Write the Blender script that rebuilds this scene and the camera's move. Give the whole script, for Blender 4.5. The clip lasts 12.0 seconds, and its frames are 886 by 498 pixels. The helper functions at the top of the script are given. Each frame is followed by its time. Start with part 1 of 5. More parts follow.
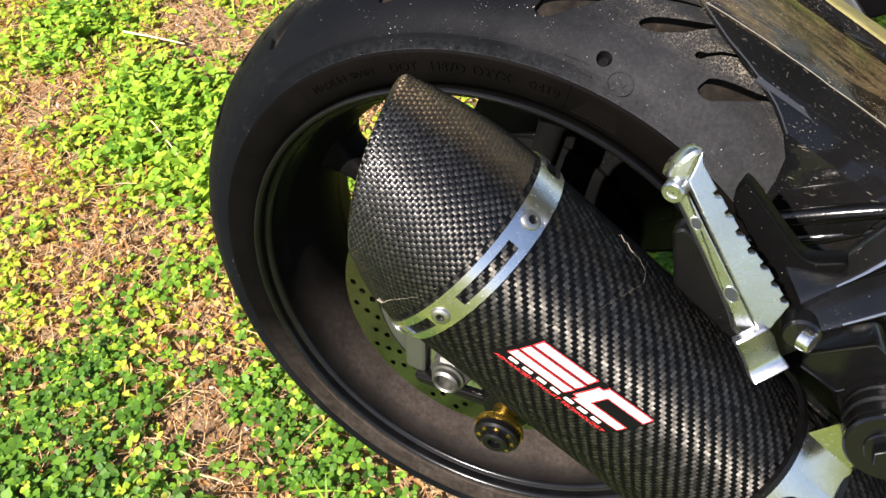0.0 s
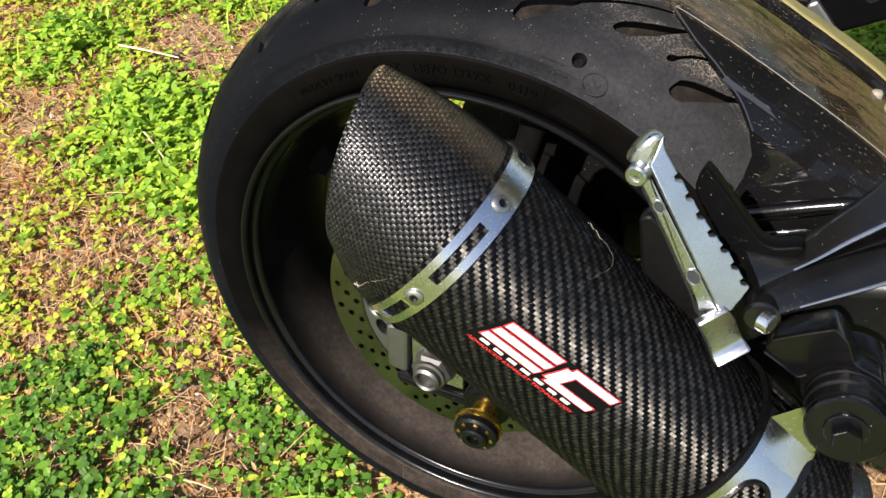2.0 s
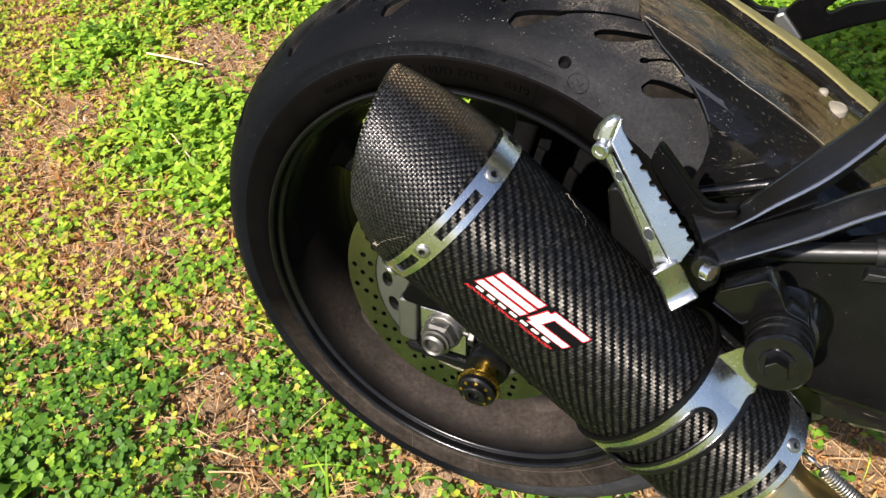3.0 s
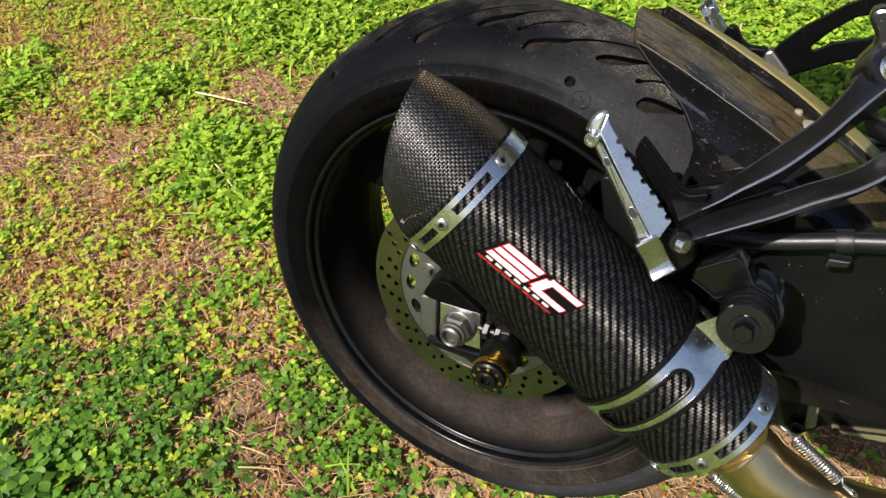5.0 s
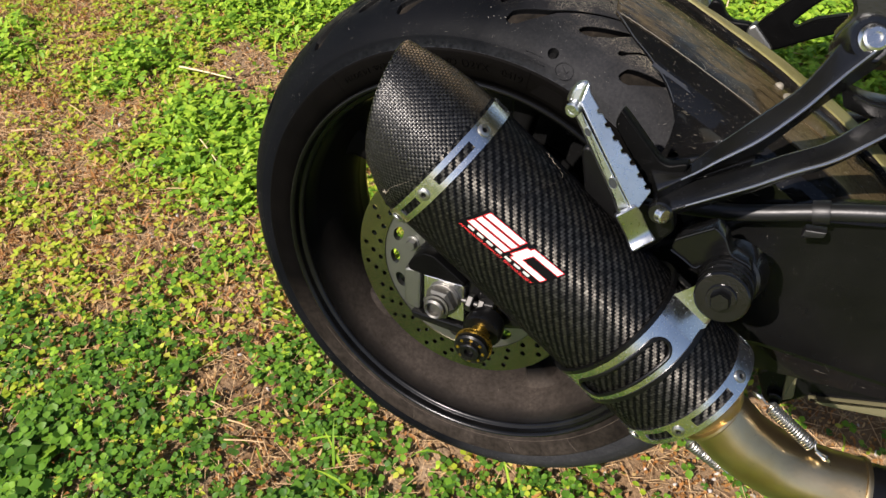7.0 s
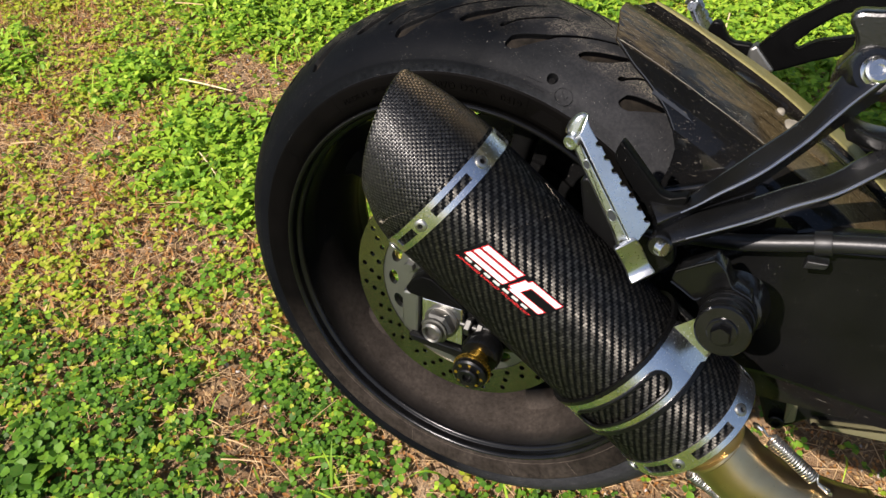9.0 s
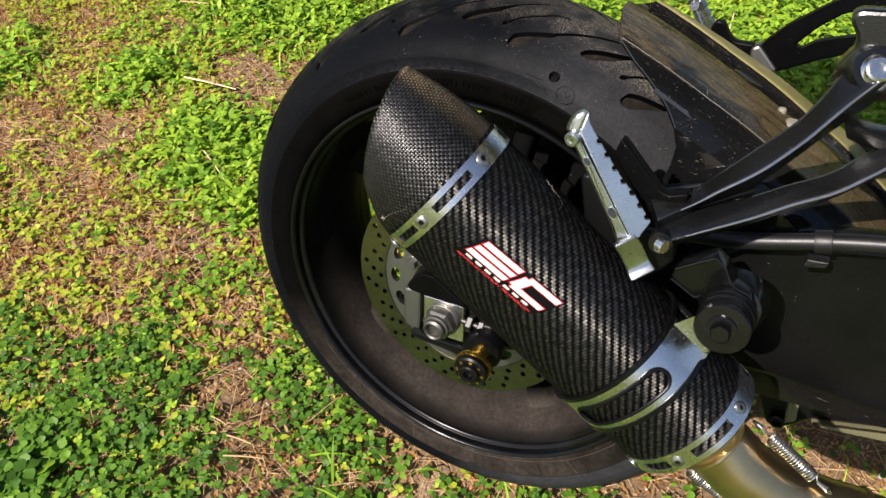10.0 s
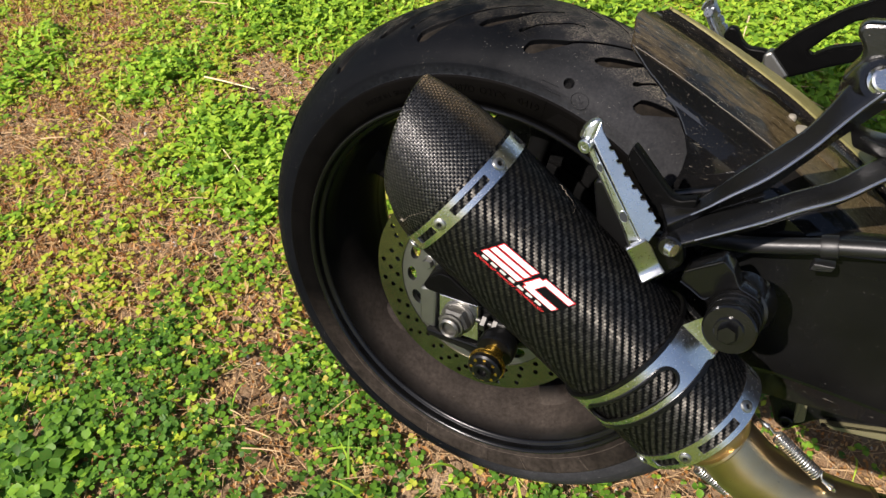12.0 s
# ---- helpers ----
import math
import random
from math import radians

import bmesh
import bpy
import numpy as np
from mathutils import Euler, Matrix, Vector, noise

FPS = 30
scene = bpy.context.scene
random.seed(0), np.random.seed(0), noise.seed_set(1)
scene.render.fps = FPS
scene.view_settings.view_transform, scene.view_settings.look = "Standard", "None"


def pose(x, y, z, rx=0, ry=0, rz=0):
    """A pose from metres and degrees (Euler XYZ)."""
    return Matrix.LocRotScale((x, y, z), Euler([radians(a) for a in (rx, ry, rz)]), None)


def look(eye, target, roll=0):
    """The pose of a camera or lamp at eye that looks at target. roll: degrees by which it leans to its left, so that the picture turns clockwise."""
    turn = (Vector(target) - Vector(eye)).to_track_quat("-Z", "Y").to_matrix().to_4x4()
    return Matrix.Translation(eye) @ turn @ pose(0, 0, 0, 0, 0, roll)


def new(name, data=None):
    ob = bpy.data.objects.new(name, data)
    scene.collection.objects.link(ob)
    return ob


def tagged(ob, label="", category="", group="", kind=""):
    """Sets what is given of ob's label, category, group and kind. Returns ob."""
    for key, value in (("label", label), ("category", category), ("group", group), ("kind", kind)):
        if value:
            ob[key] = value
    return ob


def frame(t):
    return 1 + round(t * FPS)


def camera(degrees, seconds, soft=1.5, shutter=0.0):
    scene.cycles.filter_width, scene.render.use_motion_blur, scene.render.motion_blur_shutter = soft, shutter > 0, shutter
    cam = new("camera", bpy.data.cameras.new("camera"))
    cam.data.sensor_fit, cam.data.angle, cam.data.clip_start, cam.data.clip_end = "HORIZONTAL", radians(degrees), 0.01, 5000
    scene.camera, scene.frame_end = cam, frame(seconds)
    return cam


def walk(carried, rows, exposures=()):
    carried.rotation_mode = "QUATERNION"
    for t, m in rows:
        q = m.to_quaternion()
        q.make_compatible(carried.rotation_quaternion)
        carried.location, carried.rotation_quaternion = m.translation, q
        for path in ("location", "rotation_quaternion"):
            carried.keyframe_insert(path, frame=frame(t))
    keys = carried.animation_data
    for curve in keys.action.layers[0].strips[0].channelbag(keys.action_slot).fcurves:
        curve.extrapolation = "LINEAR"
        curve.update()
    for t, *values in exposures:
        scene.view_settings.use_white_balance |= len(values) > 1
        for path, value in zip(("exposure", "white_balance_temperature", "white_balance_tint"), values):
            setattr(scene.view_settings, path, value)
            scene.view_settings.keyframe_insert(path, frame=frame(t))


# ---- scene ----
cam = camera(63.06, 12.0, soft=1.5)
ROWS = [
    (0.0, 0.1146, -0.2933, 0.8241, 38.00, 3.09, 21.45),
    (0.2, 0.0829, -0.2940, 0.8189, 39.25, 3.62, 23.38),
    (0.3, 0.0765, -0.2931, 0.8181, 39.76, 3.82, 24.25),
    (0.5, 0.0886, -0.3012, 0.8238, 40.45, 4.15, 25.28),
    (0.7, 0.1124, -0.3026, 0.8128, 40.43, 4.07, 24.65),
    (1.0, 0.1230, -0.3041, 0.8107, 39.82, 3.18, 23.31),
    (1.5, 0.1267, -0.3073, 0.8177, 39.72, 2.31, 22.31),
    (2.0, 0.1304, -0.3097, 0.8213, 39.83, 2.33, 21.55),
    (2.5, 0.1368, -0.3272, 0.8419, 39.63, 2.52, 20.88),
    (3.0, 0.1607, -0.3708, 0.8619, 40.67, 2.74, 22.30),
    (3.2, 0.1938, -0.4034, 0.8686, 41.77, 2.81, 23.41),
    (4.8, 0.2007, -0.4497, 0.8816, 45.39, 3.25, 25.11),
    (5.0, 0.2014, -0.4501, 0.8812, 45.28, 3.08, 24.80),
    (5.5, 0.2074, -0.4536, 0.8813, 44.70, 2.76, 24.33),
    (6.0, 0.2089, -0.4546, 0.8802, 44.19, 2.39, 24.18),
    (6.5, 0.2092, -0.4567, 0.8787, 43.85, 2.24, 24.19),
    (7.0, 0.2078, -0.4549, 0.8789, 43.61, 2.32, 24.20),
    (8.8, 0.2053, -0.4372, 0.8845, 44.11, 2.35, 24.17),
    (9.0, 0.2039, -0.4382, 0.8868, 44.03, 2.31, 24.38),
    (9.5, 0.2055, -0.4397, 0.8867, 44.12, 2.32, 24.80),
    (10.0, 0.2069, -0.4406, 0.8866, 44.06, 2.31, 24.78),
    (10.5, 0.2084, -0.4398, 0.8859, 43.98, 2.34, 24.38),
    (11.0, 0.2050, -0.4386, 0.8848, 43.91, 2.42, 24.11),
    (11.5, 0.2066, -0.4422, 0.8909, 43.95, 2.46, 24.38),
    (12.0, 0.2099, -0.4522, 0.9021, 43.95, 2.69, 25.87),
]
EXPOSURE = [(0.0, 1.55, 6560, 17), (0.6, 1.26, 6560, 17), (1.5, 1.27, 6560, 17), (3.0, 1.22, 6560, 17), (5.0, 0.85, 6560, 17), (12.0, 0.82, 6560, 17)]
walk(cam, [(t, pose(x, y, z, rx, ry, rz)) for t, x, y, z, rx, ry, rz in ROWS], EXPOSURE)

# ---- light ----
SUN_TO = Vector((-0.25, -0.66, 0.71)).normalized()
sun = new("sun", bpy.data.lights.new("sun", "SUN"))
sun.data.energy, sun.data.angle, sun.data.color = 5.0, radians(0.55), (1.0, 0.95, 0.86)
sun.matrix_world = look((0, 0, 6), Vector((0, 0, 6)) - SUN_TO)
world = bpy.data.worlds.new("sky")
scene.world = world
world.use_nodes = True
wn = world.node_tree
sky = wn.nodes.new("ShaderNodeTexSky")
sky.sky_type, sky.sun_disc = "NISHITA", False
sky.sun_elevation = math.asin(SUN_TO.z)
sky.sun_rotation = math.atan2(SUN_TO.x, SUN_TO.y)
wn.links.new(sky.outputs[0], wn.nodes["Background"].inputs[0])
wn.nodes["Background"].inputs[1].default_value = 0.085


# ---- materials ----
class Mat:
    """A node material with short ways to add nodes."""

    def __init__(self, name):
        self.m = bpy.data.materials.new(name)
        self.m.use_nodes = True
        self.t = self.m.node_tree
        self.b = self.t.nodes["Principled BSDF"]
        self.out = self.t.nodes["Material Output"]

    def node(self, kind, *ins, operation="", data_type=""):
        n = self.t.nodes.new("ShaderNode" + kind)
        if operation:
            n.operation = operation
        if data_type:
            n.data_type = data_type
        for i, v in enumerate(ins):
            self.put(n.inputs[i], v)
        return n

    def put(self, sock, v):
        if v is None:
            return
        if isinstance(v, bpy.types.NodeSocket):
            self.t.links.new(v, sock)
        else:
            sock.default_value = v

    def math(self, op, a, b=None, c=None):
        return self.node("Math", a, b, c, operation=op).outputs[0]

    def noise(self, scale, detail=4.0, rough=0.55, vec=None):
        n = self.node("TexNoise")
        self.put(n.inputs["Vector"], vec if vec is not None else self.coord())
        n.inputs["Scale"].default_value, n.inputs["Detail"].default_value, n.inputs["Roughness"].default_value = scale, detail, rough
        return n.outputs["Fac"]

    def coord(self):
        return self.node("TexCoord").outputs["Object"]

    def ramp(self, fac, *stops):
        n = self.node("ValToRGB", fac)
        e = n.color_ramp.elements
        while len(e) < len(stops):
            e.new(0.5)
        for el, (p, c) in zip(e, stops):
            el.position, el.color = p, (*c, 1.0) if len(c) == 3 else c
        return n.outputs[0]

    def mix(self, fac, a, b):
        n = self.node("Mix", data_type="RGBA")
        self.put(n.inputs[0], fac)
        self.put(n.inputs[6], (*a, 1) if isinstance(a, tuple) else a)
        self.put(n.inputs[7], (*b, 1) if isinstance(b, tuple) else b)
        return n.outputs[2]

    def bump(self, height, dist, strength=1.0, normal=None):
        n = self.node("Bump")
        n.inputs["Strength"].default_value, n.inputs["Distance"].default_value = strength, dist
        self.put(n.inputs["Height"], height)
        if normal is not None:
            self.put(n.inputs["Normal"], normal)
        return n.outputs[0]

    def set(self, **kw):
        names = dict(color="Base Color", rough="Roughness", metal="Metallic", normal="Normal", coat="Coat Weight", coat_rough="Coat Roughness",
                     spec="Specular IOR Level", aniso="Anisotropic", trans="Transmission Weight", coat_normal="Coat Normal", sheen="Sheen Weight")
        for k, v in kw.items():
            if k == "color" and isinstance(v, tuple) and len(v) == 3:
                v = (*v, 1)
            self.put(self.b.inputs[names[k]], v)
        return self.m


def dusted(m, base, dust, scale, lo, hi, thin=0.50):
    """Base colour with dust specks scattered over it."""
    v = m.node("TexVoronoi")
    m.put(v.inputs["Vector"], m.coord())
    v.inputs["Scale"].default_value = scale
    speck = m.ramp(v.outputs["Distance"], (lo, (1, 1, 1)), (hi, (0, 0, 0)))
    some = m.ramp(m.noise(scale * 0.13, 3), (thin, (0, 0, 0)), (thin + 0.12, (1, 1, 1)))
    fac = m.math("MULTIPLY", speck, some)
    return m.mix(fac, base, dust), fac


def mat_rubber():
    m = Mat("tyre_rubber")
    big, fine = m.noise(9, 5), m.noise(900, 3)
    col = m.ramp(big, (0.3, (0.0022, 0.0026, 0.0034)), (0.55, (0.0034, 0.0038, 0.0047)), (0.75, (0.0056, 0.0059, 0.0066)))
    xyz = m.node("SeparateXYZ", m.coord())
    # pale road dust sits on the tread, thicker near the fender, and as single grains everywhere
    wipe = m.ramp(m.math("ADD", xyz.outputs[0], m.math("MULTIPLY", m.math("SUBTRACT", m.noise(18, 4), 0.5), 0.06)), (0.0, (0, 0, 0)), (0.10, (1, 1, 1)))
    wipe = m.math("MULTIPLY", wipe, m.ramp(m.noise(60, 6, 0.7), (0.3, (0.55,) * 3), (0.7, (1, 1, 1))))
    col = m.mix(wipe, col, (0.0225, 0.0230, 0.0246))
    col = m.mix(m.math("MULTIPLY", wipe, m.ramp(m.noise(380, 5, 0.8), (0.42, (0, 0, 0)), (0.66, (0.4,) * 3))), col, (0.050, 0.049, 0.048))
    tread = m.ramp(xyz.outputs[1], (0.014, (0, 0, 0)), (0.034, (1, 1, 1)))
    ahead = m.ramp(xyz.outputs[0], (0.0, (0.25,) * 3), (0.13, (1, 1, 1)))
    dust = m.ramp(m.noise(760, 6, 0.85), (0.52, (0, 0, 0)), (0.57, (1, 1, 1)))
    patch = m.ramp(m.noise(34, 4, 0.6), (0.42, (0, 0, 0)), (0.56, (1, 1, 1)))
    fac = m.math("MULTIPLY", m.math("MULTIPLY", dust, patch), m.math("MULTIPLY", tread, ahead))
    col = m.mix(fac, col, (0.34, 0.30, 0.23))
    col, grain = dusted(m, col, (0.36, 0.34, 0.30), 300, 0.05, 0.10)
    col, grit = dusted(m, col, (0.26, 0.245, 0.22), 620, 0.06, 0.12, 0.53)
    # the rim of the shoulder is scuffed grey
    rad = m.node("VectorMath", m.node("CombineXYZ", xyz.outputs[0], 0.0, xyz.outputs[2]).outputs[0], operation="LENGTH").outputs["Value"]
    scuff = m.math("MULTIPLY", m.math("MULTIPLY", m.ramp(rad, (0.2450, (1, 1, 1)), (0.2535, (0, 0, 0))), m.ramp(xyz.outputs[2], (0.17, (0, 0, 0)), (0.24, (1, 1, 1)))), m.ramp(m.noise(240, 6, 0.75), (0.36, (0.0,) * 3), (0.70, (0.55,) * 3)))
    col = m.mix(scuff, col, (0.034, 0.037, 0.042))
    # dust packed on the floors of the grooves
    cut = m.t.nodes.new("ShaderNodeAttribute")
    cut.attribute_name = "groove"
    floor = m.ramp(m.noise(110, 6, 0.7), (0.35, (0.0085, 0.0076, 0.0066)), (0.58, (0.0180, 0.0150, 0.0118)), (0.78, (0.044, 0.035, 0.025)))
    # groove walls painted near black where shade falls in the cut
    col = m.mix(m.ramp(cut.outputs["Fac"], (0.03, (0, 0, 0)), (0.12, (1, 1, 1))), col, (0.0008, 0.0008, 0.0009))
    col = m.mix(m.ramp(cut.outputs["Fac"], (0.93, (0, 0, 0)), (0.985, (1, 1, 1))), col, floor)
    return m.set(color=col, rough=m.ramp(m.noise(120, 5, 0.7), (0.3, (0.44,) * 3), (0.7, (0.60,) * 3)), spec=0.035,
                 normal=m.bump(m.math("ADD", fine, m.math("MULTIPLY", m.noise(160, 4), 0.5)), 0.00022))


def mat_sidewall():
    m = Mat("sidewall_rubber")
    big, fine = m.noise(14, 5), m.noise(500, 3)
    col = m.ramp(big, (0.3, (0.0013, 0.0012, 0.0011)), (0.7, (0.0030, 0.0026, 0.0023)))
    # dry mud dust on the lower half
    low = m.ramp(m.math("MULTIPLY", m.node("SeparateXYZ", m.coord()).outputs[2], -1.0), (0.08, (0, 0, 0)), (0.20, (1, 1, 1)))
    film = m.math("MULTIPLY", low, m.ramp(m.noise(40, 6, 0.75), (0.3, (0.35,) * 3), (0.65, (1, 1, 1))))
    col = m.mix(film, col, m.ramp(m.noise(170, 6, 0.75), (0.35, (0.018, 0.0150, 0.0125)), (0.65, (0.042, 0.034, 0.027))))
    return m.set(color=col, rough=0.60, spec=0.02, normal=m.bump(fine, 0.0002))


def mat_black(name, base=0.012, rough=0.3, coat=0.0, dust=(0.35, 0.33, 0.3), dscale=260.0, lo=0.05, hi=0.13, bump=0.00008, spec=0.32):
    m = Mat(name)
    var = m.noise(22, 5)
    col = m.ramp(var, (0.3, (base * 0.75,) * 3), (0.75, (base * 1.35,) * 3))
    col, fac = dusted(m, col, dust, dscale, lo, hi)
    col, fine = dusted(m, col, dust, dscale * 2.2, lo * 1.2, hi * 1.4, 0.54)
    r = m.math("ADD", m.math("MULTIPLY", m.noise(75, 4), 0.22), rough - 0.11)
    return m.set(color=col, rough=r, coat=coat, coat_rough=0.08, spec=spec, normal=m.bump(m.noise(650, 2), bump))


def mat_rim():
    """Gloss black paint; brake dust clings to the well of the rim."""
    m = Mat("rim_paint")
    xyz = m.node("SeparateXYZ", m.coord())
    rad = m.node("VectorMath", m.node("CombineXYZ", xyz.outputs[0], 0.0, xyz.outputs[2]).outputs[0], operation="LENGTH").outputs["Value"]
    well = m.math("MULTIPLY", m.ramp(rad, (0.2048, (1, 1, 1)), (0.2062, (0, 0, 0))), m.ramp(rad, (0.17, (0, 0, 0)), (0.19, (1, 1, 1))))
    inner = m.ramp(rad, (0.2050, (1, 1, 1)), (0.2062, (0, 0, 0)))
    dirt = m.math("MULTIPLY", well, m.ramp(m.noise(26, 6, 0.65), (0.25, (0.48,) * 3), (0.65, (1, 1, 1))))
    dirt = m.math("MULTIPLY", dirt, m.ramp(m.math("MULTIPLY", xyz.outputs[2], -1.0), (0.06, (0.10,) * 3), (0.18, (1, 1, 1))))
    col = m.mix(dirt, m.ramp(m.noise(30, 4), (0.3, (0.0020,) * 3), (0.7, (0.0040,) * 3)), m.ramp(m.noise(190, 8, 0.8), (0.35, (0.026, 0.0212, 0.0175)), (0.65, (0.056, 0.046, 0.038))))
    col, specks = dusted(m, col, (0.30, 0.27, 0.23), 330, 0.02, 0.05)
    return m.set(color=col, rough=m.math("ADD", m.math("MULTIPLY", dirt, 0.25), m.math("ADD", m.math("MULTIPLY", inner, 0.25), 0.24)), spec=m.math("SUBTRACT", 0.24, m.math("MULTIPLY", inner, 0.22)), normal=m.bump(m.noise(160, 3), 0.00004))


def mat_fender():
    """Gloss black plastic; a brown film of dust and painted reflections along the deck, pale grains and fine scratches
    over it.
    """
    m = Mat("fender_plastic")
    xyz = m.node("SeparateXYZ", m.coord())
    along = m.math("ARCTAN2", xyz.outputs[2], xyz.outputs[0])
    path = m.node("CombineXYZ", m.math("MULTIPLY", along, 0.10), xyz.outputs[1], 0.0).outputs[0]
    lie = m.ramp(xyz.outputs[1], (-0.004, (0, 0, 0)), (0.004, (1, 1, 1)))
    # no film in the gutter before the far edge
    gutter = m.ramp(xyz.outputs[1], (0.086, (1, 1, 1)), (0.092, (0.06,) * 3))
    wipe = m.noise(110, 6, 0.75, path)
    broad = m.noise(17, 4, 0.6)
    # the brown that the deck mirrors is painted into this film
    film = m.math("MULTIPLY", m.ramp(wipe, (0.40, (0.12,) * 3), (0.56, (1, 1, 1))), m.ramp(m.math("ADD", broad, m.math("MULTIPLY", xyz.outputs[1], 3.2)), (0.45, (0.12,) * 3), (0.58, (1, 1, 1))))
    # more of the mirrored brown ahead
    film = m.math("MINIMUM", 1.0, m.math("ADD", film, m.math("MULTIPLY", m.ramp(along, (0.70, (1, 1, 1)), (0.92, (0, 0, 0))), m.ramp(wipe, (0.3, (0.35,) * 3), (0.6, (0.9,) * 3)))))
    film = m.math("MULTIPLY", m.math("MULTIPLY", film, gutter), m.math("ADD", m.math("MULTIPLY", lie, 0.97), 0.03))
    col = m.mix(film, m.ramp(m.noise(22, 5), (0.3, (0.0028, 0.0030, 0.0034)), (0.75, (0.0050, 0.0052, 0.0058))), m.ramp(m.noise(420, 5, 0.8), (0.35, (0.042, 0.030, 0.014)), (0.68, (0.125, 0.091, 0.045))))
    for scale, hi, lo in ((900, 0.16, 0.48), (520, 0.13, 0.48), (260, 0.09, 0.47)):
        v = m.node("TexVoronoi")
        m.put(v.inputs["Vector"], m.coord())
        v.inputs["Scale"].default_value = scale
        speck = m.ramp(v.outputs["Distance"], (hi * 0.6, (1, 1, 1)), (hi, (0, 0, 0)))
        some = m.ramp(m.noise(scale * 0.10, 4, 0.6), (lo, (0, 0, 0)), (lo + 0.12, (1, 1, 1)))
        col = m.mix(m.math("MULTIPLY", speck, m.math("MULTIPLY", some, m.math("ADD", m.math("MULTIPLY", lie, 0.97), 0.03))), col, (0.80, 0.72, 0.55))
    col, chalk = dusted(m, col, (0.50, 0.47, 0.40), 260, 0.028, 0.052, 0.48)
    col, grit = dusted(m, col, (0.40, 0.37, 0.31), 560, 0.06, 0.12, 0.52)
    turn = m.node("Mapping", m.coord())
    turn.inputs["Rotation"].default_value = (0.5, 0.9, 0.4)
    turn.inputs["Scale"].default_value = (1.0, 16.0, 6.0)
    m.put(m.b.inputs["IOR"], m.math("SUBTRACT", 1.34, m.math("MULTIPLY", lie, 0.20)))
    scratch = m.ramp(m.noise(85, 2, 0.5, turn.outputs[0]), (0.690, (0, 0, 0)), (0.715, (0.30,) * 3))
    col = m.mix(scratch, col, (0.22, 0.20, 0.16))
    return m.set(color=col, rough=m.math("ADD", m.math("MULTIPLY", film, 0.14), 0.07), spec=m.math("SUBTRACT", 0.50, m.math("MULTIPLY", film, 0.2)), normal=m.bump(m.noise(300, 2), 0.00003))


def mat_khaki():
    """Dull olive plastic of the fender's bare edge."""
    m = Mat("edge_khaki")
    col = m.ramp(m.noise(60, 6, 0.7), (0.3, (0.13, 0.115, 0.040)), (0.7, (0.21, 0.19, 0.075)))
    col, fac = dusted(m, col, (0.40, 0.36, 0.24), 500, 0.08, 0.16)
    return m.set(color=col, rough=0.45, spec=0.3, normal=m.bump(m.noise(300, 3), 0.0001))


def mat_metal(name, base, rough, bump=0.00006, scale=(1, 1, 1), stain=None):
    m = Mat(name)
    mp = m.node("Mapping", m.coord())
    mp.inputs["Scale"].default_value = scale
    grain = m.noise(380, 4, 0.7, mp.outputs[0])
    col = m.mix(m.ramp(m.noise(35, 4), (0.35, (0, 0, 0)), (0.75, (1, 1, 1))), tuple(b * 0.82 for b in base), base)
    if stain:
        col = m.mix(m.ramp(m.noise(16, 5), (0.42, (0, 0, 0)), (0.68, (1, 1, 1))), col, stain)
    r = m.math("ADD", m.math("MULTIPLY", grain, 0.18), rough - 0.09)
    return m.set(color=col, metal=1.0, rough=r, normal=m.bump(grain, bump))


